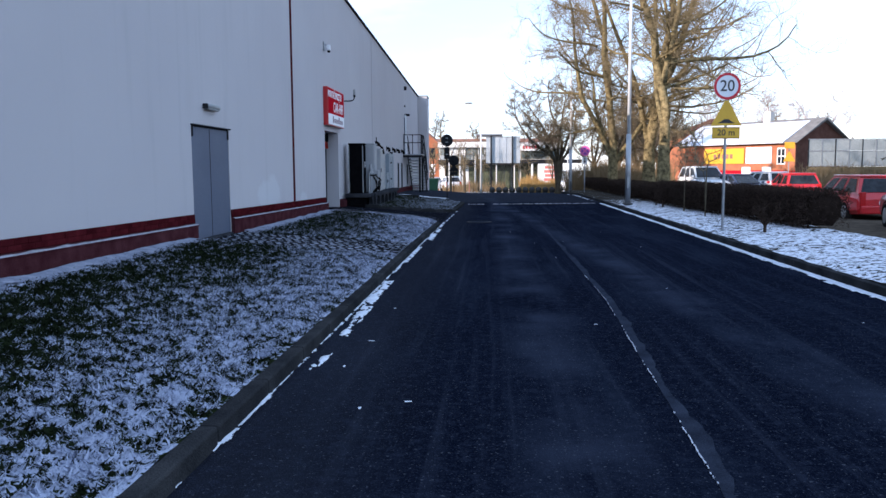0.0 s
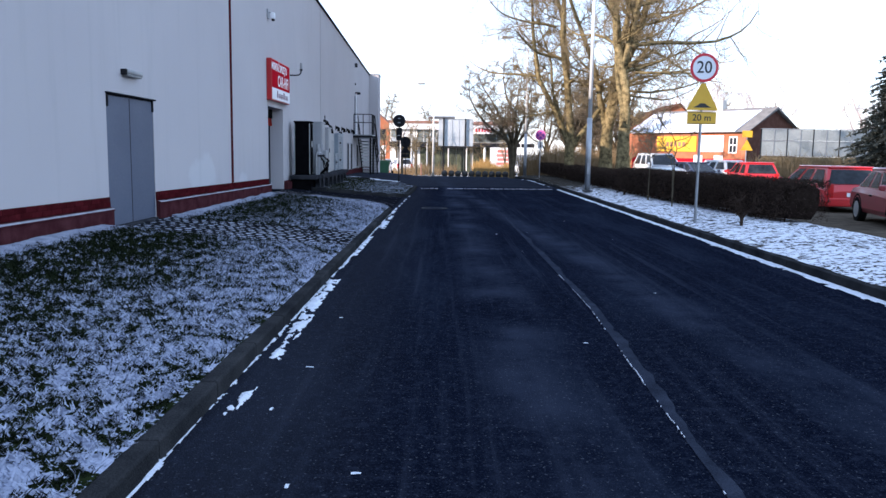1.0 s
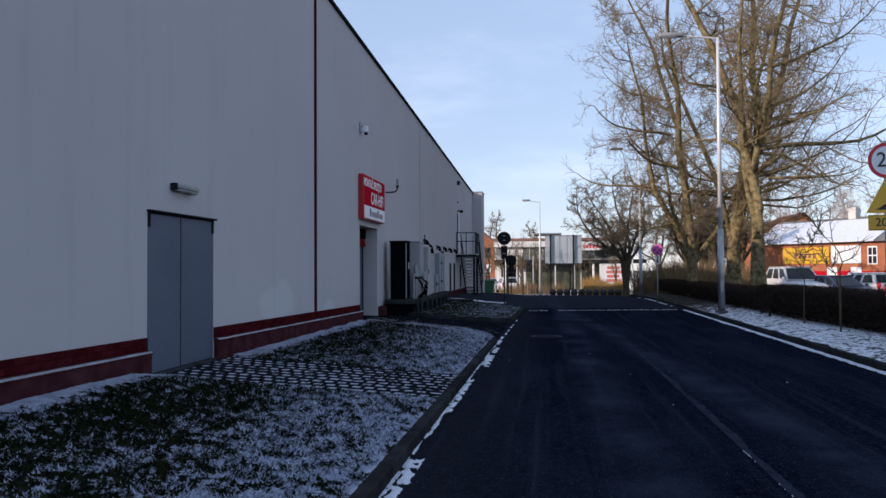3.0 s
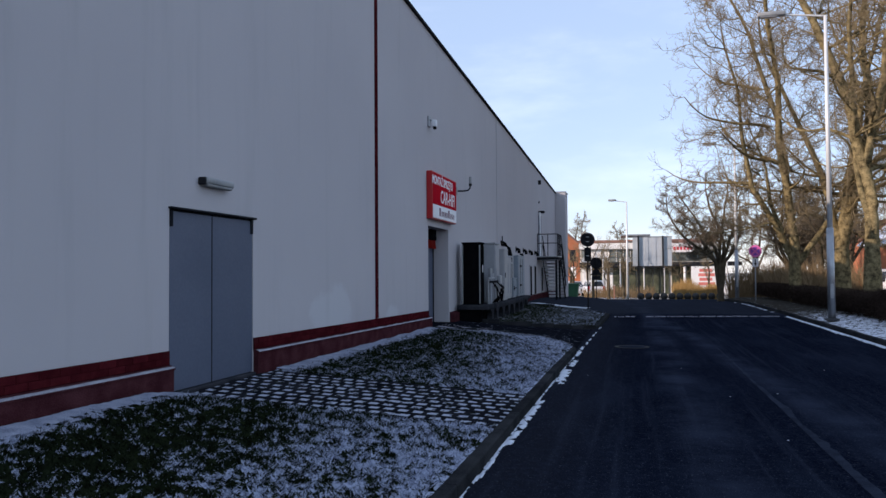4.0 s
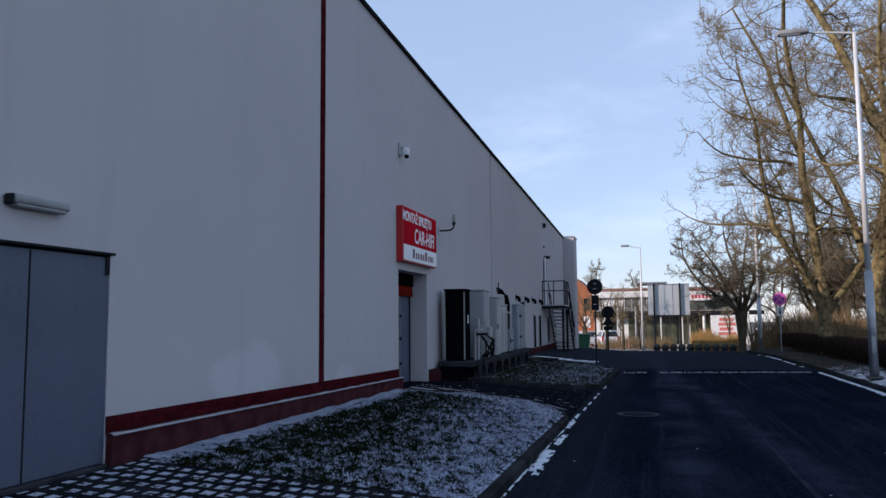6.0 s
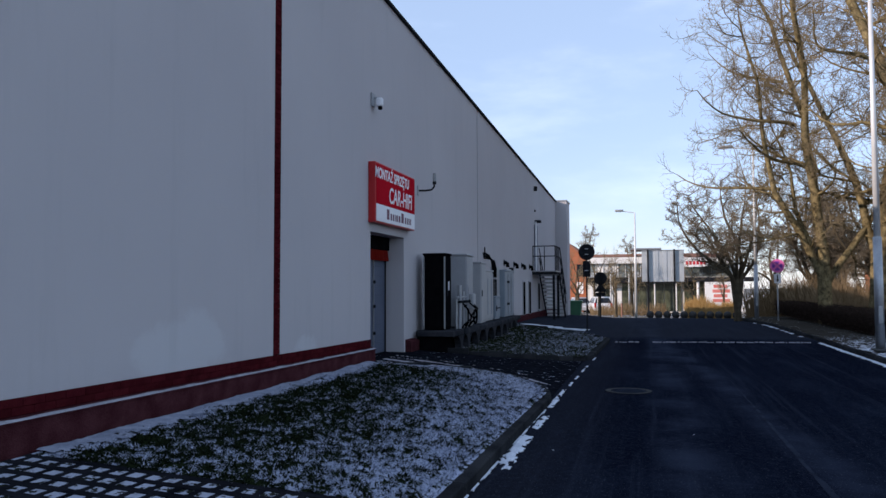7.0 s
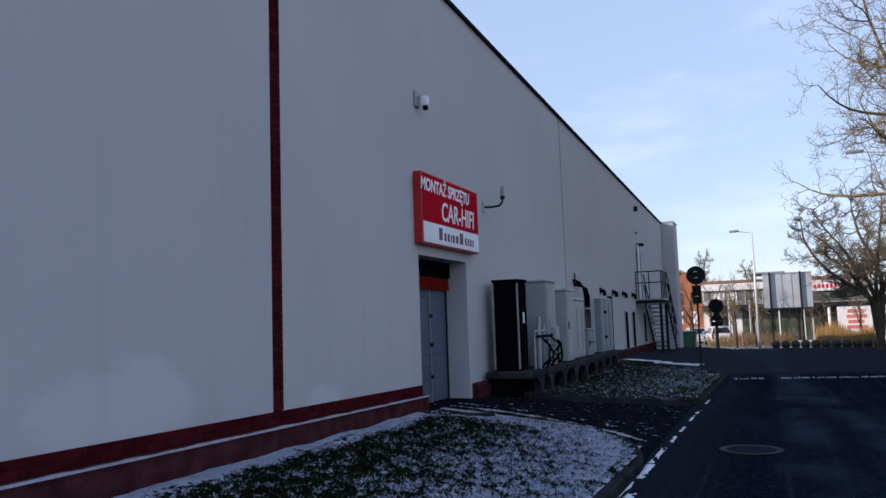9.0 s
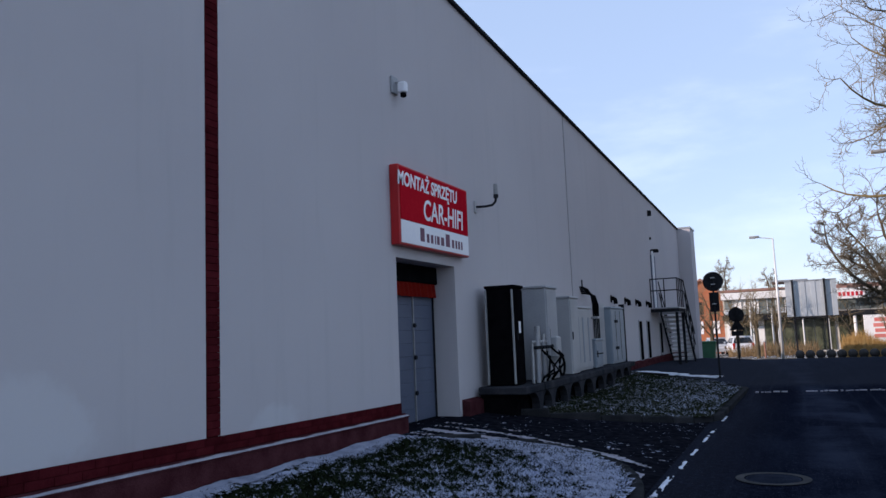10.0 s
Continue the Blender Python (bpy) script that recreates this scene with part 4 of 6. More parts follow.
c6 = cabinet(37.3, 39.05, -5.78, -5.44, 0.812, 2.40, CABBLUE, "large blue-grey double cabinet against the wall", "cabinet", handle=False)
for z in (1.2, 1.95):
    part("grip", bx((-5.424, 37.7, z), (-5.405, 38.1, z + 0.08)), DARKMETAL, c6)
part("upper_frame", bx((-5.79, 36.7, 0.812), (-5.60, 37.27, 2.5), 0.01), CABWHITE, c6)
for y in (37.85, 38.45):
    part("door_gap", bx((-5.425, y, 0.9), (-5.415, y + 0.015, 2.28)), DARKMETAL, c6)
cd = thing("utility_door", "pale steel utility door with a rusty edge", "door", pose(WX, 39.3, 0.30))
part("door_leaf", bx((0.0, 0.0, 0.0), (0.09, 0.9, 2.05), 0.01), CABWHITE, cd)
part("frame", bx((0.0, 0.92, 0.0), (0.16, 1.02, 2.12), 0.01), DARKMETAL, cd)
part("rust_strip", bx((0.09, 0.80, 0.8), (0.10, 0.90, 2.0)), ROOFTILE, cd, "rust-brown strip")

# manifold of pipes and hoses between the first cabinets
pm = thing("pipe_manifold", "upright pipes and black hoses between the cabinets", "pipes", pose(-5.02, 28.78, 0.74))
for k in range(6):
    y = 0.05 + k * 0.17
    part("pipe", cyl((0.04 * (k % 2), y, 0.0), (0.04 * (k % 2), y, 0.72 + 0.14 * ((k * 7) % 3)), 0.03 + 0.012 * (k % 3), n=10), CABGREY if k % 2 else GALV, pm)
    part("valve", cyl((0.04, y, 0.62), (0.13, y, 0.62), 0.03, n=8), DARKMETAL, pm)
part("header_pipe", cyl((0.02, -0.05, 0.72), (0.02, 1.0, 0.72), 0.028, n=10), GALV, pm)
part("valve_box", bx((-0.05, 0.95, 0.42), (0.2, 1.25, 0.80), 0.02), CABWHITE, pm, "pale valve box")
for k in range(5):
    y = 0.3 + 0.16 * k
    w1, w2, w3 = 0.22 * math.sin(k * 2.3), 0.25 * math.cos(k * 3.1), 0.08 * math.sin(k * 5.0)
    part("hose", tube([(0.1, y, 0.58 + w3), (0.20 + w3, y + 0.10 + w1, 0.44), (0.24, y + w2, 0.22 + w3), (0.16, y - 0.1 + w1, 0.10), (0.10, y - 0.3 * w2, 0.02)], 0.02, n=8), BLACK, pm, "black hose", smooth=True)
ring = [(0.16, 1.35 + 0.17 * math.cos(a), 0.24 + 0.17 * math.sin(a)) for a in [2 * math.pi * i / 18 for i in range(19)]]
part("hose_coil", tube(ring, 0.025), BLACK, pm, "coiled black hose", smooth=True)
cb = thing("cable_bundle", "thick bundle of dark lagged cables into the wall", "cables", pose(WX, 35.95, 0.74))
for k in range(4):
    o = 0.05 * k
    part("cable", tube([(0.22 + 0.03 * k, o, 0.0), (0.22 + 0.03 * k, o, 1.55), (0.20 + 0.02 * k, o - 0.06, 1.80), (0.15, o - 0.22, 1.97 - 0.04 * k), (0.08, o - 0.4, 2.02 - 0.05 * k), (-0.04, o - 0.5, 2.03 - 0.05 * k)], 0.024, n=8), BLACK, cb, smooth=True)
part("clamp", bx((0.05, -0.06, 1.2), (0.34, 0.34, 1.26), 0.01), GALV, cb)
part("mast", cyl((0.06, -0.42, 1.9), (0.06, -0.42, 2.22), 0.02, n=8), DARKMETAL, cb)

hood = thing("vent_hood", "black curved vent hood on the wall", "vent", pose(WX, 39.2, 2.45), "vent hoods")
part("elbow", tube([(0.0, 0, 0.12), (0.07, 0, 0.13), (0.13, 0, 0.09), (0.14, 0, -0.04)], 0.065, n=12), BLACK, hood, smooth=True)
part("flange", cyl((0.002, 0, 0.12), (0.02, 0, 0.12), 0.12), DARKMETAL, hood)
for y in (41.3, 43.2, 45.3):
    copy_thing(hood, pose(WX, y, 2.45))


def slit_window(name, y, w, z0, z1):
    t = thing(name, "tall narrow window with a dark pane", "window", pose(WX, y, z0), "narrow windows", "structure")
    part("window_frame", bx((-0.01, 0.0, 0.0), (0.03, w, z1 - z0), 0.006), CABGREY, t)
    part("pane", bx((0.028, 0.05, 0.05), (0.034, w - 0.05, z1 - z0 - 0.05)), BLACK, t, "unlit dark pane")
    part("window_sill", bx((0.0, -0.03, -0.04), (0.09, w + 0.03, 0.0)), GALV, t)
    return t


slit_window("window_1", 43.4, 0.62, 0.5, 1.95)
slit_window("window_2", 45.0, 0.62, 0.5, 1.95)
slit_window("window_3", 47.9, 0.6, 0.6, 1.9)

# steel fire-escape stair
st = thing("fire_escape_stair", "galvanised steel stair with platform and railings", "stair", pose(WX, 46.2, 0.08))
PZ = 2.34
part("platform", bx((0.0, 0.0, PZ - 0.05), (1.06, 1.9, PZ), 0.005), GALV, st, "grated platform")
part("platform_beam", bx((0.0, 0.0, PZ - 0.18), (1.06, 0.07, PZ - 0.052)), DARKMETAL, st)
part("platform_beam", bx((1.0, 0.072, PZ - 0.18), (1.06, 1.9, PZ - 0.052)), DARKMETAL, st)
for x, y in ((0.95, 0.1), (0.95, 1.8)):
    part("post", bx((x - 0.05, y - 0.05, -0.1), (x + 0.05, y + 0.05, PZ - 0.19)), DARKMETAL, st)
def railing(pts, posts):
    for h in (1.1, 0.65):
        part("rail", tube([(x, y, z + h) for x, y, z in pts], 0.022, n=8), DARKMETAL, st)
    for x, y, z in posts:
        part("baluster", cyl((x, y, z), (x, y, z + 1.1), 0.02, n=8), DARKMETAL, st)
railing([(0.02, 0.03, PZ), (1.03, 0.03, PZ)], [(0.04, 0.03, PZ), (0.55, 0.03, PZ), (1.03, 0.03, PZ)])
railing([(1.03, 0.03, PZ), (1.03, 1.9, PZ), (1.03, 4.6, 0.15)], [(1.03, 0.5 * k, PZ) for k in range(1, 4)] + [(1.03, 2.4 + 0.55 * k, PZ - 0.4 - 0.45 * k) for k in range(4)])
railing([(0.06, 1.9, PZ), (0.06, 4.6, 0.15)], [(0.06, 2.4 + 0.9 * k, PZ - 0.4 - 0.73 * k) for k in range(3)])
for x in (0.08, 1.0):
    part("stringer", prism([(1.88, PZ), (1.88, PZ - 0.24), (4.6, -0.08), (4.6, 0.16)], "x", x - 0.025, x + 0.025), DARKMETAL, st)
for k in range(12):
    f = (k + 0.6) / 12.5
    # treads in plain white, paler than the rest of the stair
    part("tread", bx((0.11, 1.9 + 2.7 * f, PZ - 0.125 - f * (PZ - 0.12)), (0.97, 2.16 + 2.7 * f, PZ - 0.02 - f * (PZ - 0.12))), WHITE, st, "bright white grated tread")
ud = thing("door_3", "narrow white door at the top of the steel stair", "door", pose(WX, 46.9, 2.44), kind="structure")
part("door_leaf", bx((0.0, 0.0, 0.0), (0.05, 0.9, 2.1), 0.01), DOORGREY, ud)
part("edge_strip", bx((0.05, 0.0, 0.0), (0.12, 0.10, 2.25), 0.01), WHITE, ud, "white frame edge")
part("door_lamp", bx((0.02, 0.05, 2.2), (0.30, 0.35, 2.32), 0.02), DARKMETAL, ud, "dark lamp over the door")

# ---- road signs and lamp posts
def road_post(name, label, category, x, y, z, h, r=0.03, group="", m=GALV):
    t = thing(name, label, category, pose(x, y, z), group)
    part("post", cyl((0, 0.0, -0.35), (0, 0.0, h), r, n=12), m, t)
    return t


lim = road_post("speed_limit_sign", "speed limit sign over a yellow hump warning", "road sign", 4.44, 19.34, 0.24, 3.42)
d = part("limit_disc", disc(0.29, -0.05, -0.038, cz=3.10), WHITE, lim, "round white disc with a red rim")
bm = bmesh.new()
k = 48
for i in range(k):
    a0, a1 = 2 * math.pi * i / k, 2 * math.pi * (i + 1) / k
    bm.faces.new([bm.verts.new((r * math.cos(a), -0.053, 3.10 + r * math.sin(a))) for r, a in ((0.235, a0), (0.29, a0), (0.29, a1), (0.235, a1))])
part("rim_band", bm, REDINK, d, "red rim")
up = Matrix(((1, 0, 0, 0), (0, 0, -1, 0), (0, 1, 0, 0), (0, 0, 0, 1)))
writing("numeral", "20", 0.34, INK, d, Matrix.Translation((0, -0.0535, 3.10)) @ up, "black numerals", 0.95, bold=0.002)
part("warning_triangle", prism([(-0.33, 2.245), (0.33, 2.245), (0.04, 2.79), (-0.04, 2.79)], "y", -0.05, -0.038), YELLOW, lim, "yellow triangular warning plate")
bm = prism([(-0.19, 2.30), (0.19, 2.30), (0.10, 2.345), (0.05, 2.385), (-0.05, 2.385), (-0.10, 2.345)], "y", -0.0545, -0.051)
part("hump_symbol", bm, INK, lim, "black hump symbol")
pl = part("distance_plate", bx((-0.30, -0.05, 1.96), (0.30, -0.038, 2.215), 0.004), YELLOW, lim, "yellow distance plate")
writing("numeral", "20 m", 0.19, INK, pl, Matrix.Translation((0, -0.0515, 2.09)) @ up, "black distance", 1.0, bold=0.002)
bm = bx((-0.285, -0.0525, 1.972), (0.285, -0.0512, 1.98))
bx((-0.285, -0.0525, 2.195), (0.285, -0.0512, 2.203), bm=bm)
part("plate_border", bm, INK, pl)
for z in (2.95, 3.25, 2.4, 2.05):
    part("clamp", bx((-0.05, -0.04, z - 0.015), (0.05, 0.04, z + 0.015)), GALV, lim)

pk = road_post("no_stopping_sign", "faded pink no-stopping sign with an arrow plate", "road sign", 4.9, 49.5, 0.14, 2.85)
d = part("sign_disc", disc(0.31, -0.05, -0.038, cz=2.47), PINK, pk, "faded pink disc")
part("inner_disc", disc(0.215, -0.056, -0.0505, cz=2.47), PURPLE, d, "faded violet field")
for s in (-1, 1):
    bm = prism([(-0.17 * s - 0.06, 2.47 - 0.17), (-0.17 * s + 0.06, 2.47 - 0.17), (0.17 * s + 0.06, 2.47 + 0.17), (0.17 * s - 0.06, 2.47 + 0.17)], "y", -0.060 - 0.001 * s, -0.0565)
    part("cross_bar", bm, PINK, d)
p = part("arrow_plate", bx((-0.15, -0.05, 1.68), (0.15, -0.038, 2.1), 0.004), WHITE, pk, "white arrow plate")
bm = prism([(-0.025, 2.06), (0.025, 2.06), (0.025, 1.86), (0.07, 1.86), (0, 1.72), (-0.07, 1.86), (-0.025, 1.86)], "y", -0.055, -0.051)
part("arrow", bm, INK, p, "black arrow")

ra = road_post("road_sign_back", "grey backs of a round sign and a tall plate", "road sign", -2.96, 40.6, 0.08, 3.15, m=DARKMETAL)
part("sign_disc", disc(0.30, 0.035, 0.05, cz=2.9), DARKMETAL, ra)
part("tall_plate", bx((-0.14, 0.035, 1.98), (0.14, 0.05, 2.57), 0.005), DARKMETAL, ra)
for z in (2.8, 3.0, 2.2):
    part("clamp", bx((-0.06, -0.045, z), (0.06, 0.034, z + 0.03)), GALV, ra)
rb = road_post("road_sign_back", "grey backs of a round sign and a triangle", "road sign", -3.38, 56, -0.02, 2.5, m=DARKMETAL)
part("sign_disc", disc(0.36, 0.035, 0.05, cz=2.17), DARKMETAL, rb)
part("triangle", prism([(-0.36, 1.42), (0.36, 1.42), (0.0, 1.98)], "y", 0.035, 0.05), DARKMETAL, rb)
part("small_plate", bx((-0.27, 0.035, 1.15), (0.27, 0.05, 1.38)), DARKMETAL, rb)


def street_lamp(x, y, z, h, arm, lower, label):
    t = thing("street_lamp", label, "street lamp", pose(x, y, z), "street lamps")
    # the lower pole's greyer material paints in the hall's shade up to that height
    if lower:
        part("lower_pole", cyl((0, 0, -0.05), (0.0, 0, lower), 0.105, 0.095, n=16), GALV, t, "thicker lower pole greyed for the hall's shade", smooth=True)
    part("upper_pole", cyl((0, 0, lower or -0.6), (0.0, 0, h), 0.075 if lower else 0.09, 0.045, n=16), POLEWHITE, t, "pale tapering upper pole", smooth=True)
    part("arm", tube([(0, 0, h - 0.02), (-arm * 0.55, 0, h + 0.09), (-arm * 0.7, 0, h + 0.12)], 0.03, n=8), POLEWHITE, t)
    hd = part("lamp_head", bx((-arm - 0.12, -0.11, h + 0.08), (-arm * 0.62, 0.11, h + 0.22), 0.04, seg=2), CREAM, t, "pale lamp head", smooth=True)
    part("lens", bx((-arm - 0.05, -0.08, h + 0.065), (-arm * 0.75, 0.08, h + 0.082), 0.008), CLEARLENS, hd, "clear lens")
    if lower:
        part("base_flange", bx((-0.17, -0.17, -0.03), (0.17, 0.17, 0.02), 0.01), CONC, t)
        part("hatch", bx((-0.05, -0.115, 0.6), (0.05, -0.095, 1.0), 0.004), GALV, t)
    return t


street_lamp(4.44, 31.6, 0.22, 8.78, 1.72, 2.62, "tall pale street lamp with one arm over the road")
street_lamp(4.3, 52.0, 0.13, 8.3, 1.5, 2.6, "distant pale street lamp beside the verge")
street_lamp(-1.62, 66.0, 0.0, 6.75, 1.2, 0, "slender distant street lamp at the junction")

# ---- trees, hedges and brush
def sweep(store, pts, radii, sides):
    verts, faces = store
    prev = None
    for k, p in enumerate(pts):
        d = (pts[min(k + 1, len(pts) - 1)] - pts[max(k - 1, 0)])
        if d.length < 1e-6:
            d = Vector((0, 0, 1))
        q = d.to_track_quat("Z", "Y")
        base = len(verts)
        for i in range(sides):
            a = 2 * math.pi * i / sides
            v = p + q @ Vector((radii[k] * math.cos(a), radii[k] * math.sin(a), 0))
            verts.append(v[:])
        if prev is not None:
            for i in range(sides):
                j = (i + 1) % sides
                faces.append((prev + i, prev + j, base + j, base + i))
        prev = base


def store_mesh(name, store, m, parent, label=""):
    me = bpy.data.meshes.new(name)
    me.from_pydata(store[0], [], store[1])
    me.materials.append(m)
    for p in me.polygons:
        p.use_smooth = True
    ob = new(name, me)
    ob.parent = parent
    return tagged(ob, label) if label else ob


def grow(rg, wood, twigs, p, d, length, r, level, top, wander=1.0):
    """One limb with its side shoots; level 0 is an upright stem. Boughs leave it level, sag a little and turn up at their ends."""
    seg = (12, 9, 6, 4, 3)[level]
    step = length / seg
    pts, rad = [p.copy()], [r]
    tip = r * (0.22 if level < 2 else 0.45)
    wob = (0.12, 0.20, 0.23, 0.24, 0.26)[level] * wander
    kids = []
    for k in range(seg):
        f = (k + 1) / seg
        lift = (0.07, -0.09 + 0.30 * f, -0.07 + 0.26 * f, 0.10, 0.06)[level]
        d = (d + Vector((rg.gauss(0, wob), rg.gauss(0, wob), rg.gauss(0, wob) * 0.8 + lift))).normalized()
        p = p + d * step
        pts.append(p.copy())
        rad.append(r + (tip - r) * f)
        if level < top and f > (0.10, 0.16, 0.14, 0.2)[level]:
            many = (1.6, 1.45, 1.25, 0.5)[level]
            for _ in range(int(many) + (rg.random() < many % 1)):
                kids.append((p.copy(), d.copy(), f))
    sweep(wood if level < 2 else twigs, pts, rad, (9, 6, 4, 3, 3)[level])
    for p0, d0, f in kids:
        side = d0.orthogonal()
        side.rotate(Matrix.Rotation(rg.random() * 2 * math.pi, 3, d0))
        ang = rg.uniform(0.75, 1.3) if level == 0 else rg.uniform(0.5, 1.1)
        nd = d0 * math.cos(ang) + side * math.sin(ang)
        if level == 0:
            nd.z = min(nd.z, 0.55)
        share = (rg.uniform(0.20, 0.40) * (1.15 - 0.62 * f), rg.uniform(0.24, 0.46) * (1.15 - 0.45 * f), rg.uniform(0.26, 0.5), rg.uniform(0.3, 0.6))[level]
        nr = max((0.03, 0.013, 0.0085, 0.0065)[level], (r + (tip - r) * f) * rg.uniform(0.28, 0.46))
        grow(rg, wood, twigs, p0, nd.normalized(), length * share, nr, level + 1, top)


def bare_tree(x, y, seed, stems, label, bark, top=4, category="tree", z=0.05, twig=None, boughs=()):
    """stems: (lean x, lean y, length, radius, start height) of the main limbs that leave the trunk; boughs: (start, heading, length, radius) of long level limbs."""
    rg = random.Random(seed)
    t = thing("bare_tree", label, category, pose(x, y, z), "bare trees")
    wood, twigs = ([], []), ([], [])
    for lx, ly, length, r, start in stems:
        base = Vector((lx * 0.12 * start, ly * 0.12 * start, start))
        sweep(wood, [Vector((0, 0, -0.1)), Vector((0, 0, 0.25)), base * 0.6, base], [r * 1.9, r * 1.45, r * 1.2, r], 10)
        grow(rg, wood, twigs, base, Vector((lx, ly, 1.0)).normalized(), length, r, 0 if r > 0.1 else 1, top)
    for start, heading, length, r in boughs:
        grow(rg, wood, twigs, Vector(start), Vector(heading).normalized(), length, r, 1, top, 0.5)
    store_mesh("trunk", wood, bark, t, "rough bark trunk and limbs")
    store_mesh("crown", twigs, twig or TWIG, t, "dense crown of bare twigs")
    return t


bare_tree(5.75, 43.9, 11, [(-0.36, -0.1, 11.0, 0.15, 2.0), (-0.15, 0.1, 13.0, 0.18, 3.0), (0.04, -0.05, 14.0, 0.19, 2.8), (-0.60, 0.0, 6.0, 0.12, 2.2), (0.5, 0.15, 9.0, 0.14, 1.8)],
          "tall bare multi-stemmed tree behind the hedge", MOSSBARK,
          boughs=(((-1.5, 0, 5.4), (-1, 0.1, 0.15), 4.3, 0.085), ((-0.9, 0, 7.9), (-1, -0.2, 0.25), 4.4, 0.08), ((-1.0, 0.1, 6.4), (-0.8, -0.5, 0.2), 3.6, 0.07), ((-1.3, 0, 9.6), (-1, 0.2, 0.4), 3.6, 0.07), ((0.5, 0, 5.0), (0.6, -0.8, 0.2), 3.4, 0.07)))
bare_tree(7.7, 44.2, 23, [(-0.05, -0.05, 14.0, 0.27, 2.6), (0.10, 0.1, 13.5, 0.25, 2.6), (-0.22, 0.2, 11.0, 0.17, 3.0), (0.34, -0.1, 11.0, 0.16, 3.4), (0.05, -0.12, 11.0, 0.2, 2.2)],
          "thick mossy bare tree with upright stems", MOSSBARK, boughs=(((0.7, 0, 6.0), (1, 0.1, 0.1), 4.6, 0.08), ((0.9, 0, 8.5), (1, -0.2, 0.25), 4.6, 0.08), ((0.6, 0, 4.6), (1, -0.3, 0.0), 4.0, 0.07), ((0.9, 0, 10.0), (0.9, 0.3, 0.4), 4.0, 0.07)))
bare_tree(6.75, 36.2, 37, [(0.04, 0.05, 14.0, 0.23, 2.6), (0.20, 0.05, 12.0, 0.16, 3.2), (-0.16, 0.1, 11.0, 0.13, 3.4)],
          "tall bare tree with a long spreading limb", MOSSBARK, boughs=(((0.15, 0, 6.0), (1, -0.05, 0.24), 7.0, 0.105), ((0.3, 0, 7.6), (1, 0.2, 0.3), 5.2, 0.08), ((0.4, 0, 4.9), (1, -0.2, 0.0), 4.0, 0.065), ((0.4, 0, 9.0), (1, -0.1, 0.4), 4.8, 0.075), ((0.3, 0, 6.8), (0.5, -0.8, 0.1), 3.6, 0.06)))
small = bare_tree(3.85, 56.0, 5, [(-0.32, -0.1, 5.6, 0.115, 1.9), (0.1, 0.1, 6.2, 0.13, 2.1), (-0.62, 0.2, 4.8, 0.105, 2.2), (0.5, 0.0, 5.2, 0.105, 2.2), (-0.1, -0.5, 5.2, 0.105, 2.3), (-0.2, 0.4, 5.4, 0.105, 2.4), (0.85, 0.2, 4.2, 0.102, 2.3), (-0.9, -0.1, 3.2, 0.102, 2.4)],
                  "smaller dark-trunked bare tree at the junction", BARK, z=-0.2, twig=DARKTWIG)
far = bare_tree(-8.5, 112.0, 9, [(-0.3, -0.1, 5.5, 0.16, 3.4), (0.25, 0.1, 5.8, 0.17, 3.6), (-0.7, 0.2, 4.2, 0.13, 3.2), (0.6, 0.0, 4.0, 0.13, 3.0)], "distant bare street tree", BARK, top=3)
for x, y, rz in ((-3.0, 120.0, 200), (12, 100, 30), (17, 92, 120), (11.5, 72, 250), (24, 110, 0), (34, 100, 80), (42, 105, 160), (56, 95, 220)):
    copy_thing(far, pose(x, y, fall(y), 0, 0, rz))
for x, y, rz in ((8.5, 60.5, 140), (11.0, 57.0, 20), (12.5, 74.0, 310)):
    copy_thing(small, pose(x, y, -0.3, 0, 0, rz))
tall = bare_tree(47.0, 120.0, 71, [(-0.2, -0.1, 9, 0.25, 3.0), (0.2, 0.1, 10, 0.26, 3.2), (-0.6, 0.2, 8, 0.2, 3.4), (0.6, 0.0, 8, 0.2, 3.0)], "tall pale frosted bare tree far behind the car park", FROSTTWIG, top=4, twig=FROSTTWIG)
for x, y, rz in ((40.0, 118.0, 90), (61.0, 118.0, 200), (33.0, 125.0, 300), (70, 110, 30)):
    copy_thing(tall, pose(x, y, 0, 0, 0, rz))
young = bare_tree(-5.6, 84.0, 61, [(-0.15, -0.1, 2.6, 0.07, 1.6), (0.15, 0.1, 2.8, 0.08, 1.7), (-0.4, 0.2, 2.0, 0.05, 1.5)], "young bare street tree before the showroom", BARK, top=3)
for x, y, rz in ((-3.6, 82.0, 60), (-1.9, 84.0, 130), (-6.9, 80, 220), (3.2, 86, 10), (5.6, 84, 80), (-5.9, 70.5, 40), (-4.4, 71.5, 170), (-3.1, 69.5, 290), (-2.0, 72.5, 100), (-7.4, 73, 200)):
    copy_thing(young, pose(x, y, fall(y) - 0.05, 0, 0, rz))
bare_tree(5.2, 23.6, 51, [(0.05, 0.0, 2.0, 0.016, 1.1), (-0.2, 0.1, 1.3, 0.012, 1.0)], "thin bare sapling before the hedge", BARK, top=3, category="sapling", z=0.2)
bare_tree(5.2, 26.0, 52, [(0.05, 0.05, 1.6, 0.014, 0.9)], "thin bare sapling before the hedge", BARK, top=3, category="sapling", z=0.2)
for x, y, s in ((5.05, 18.4, 53), (5.2, 29.0, 54)):
    bare_tree(x, y, s, [(0.7, 0.1, 0.5, 0.02, 0.14), (-0.7, 0.1, 0.45, 0.02, 0.14), (0.1, 0.6, 0.5, 0.02, 0.14)], "low bare shrub stems in the snow", HEDGE, top=3, category="shrub", z=0.2, twig=HEDGE)


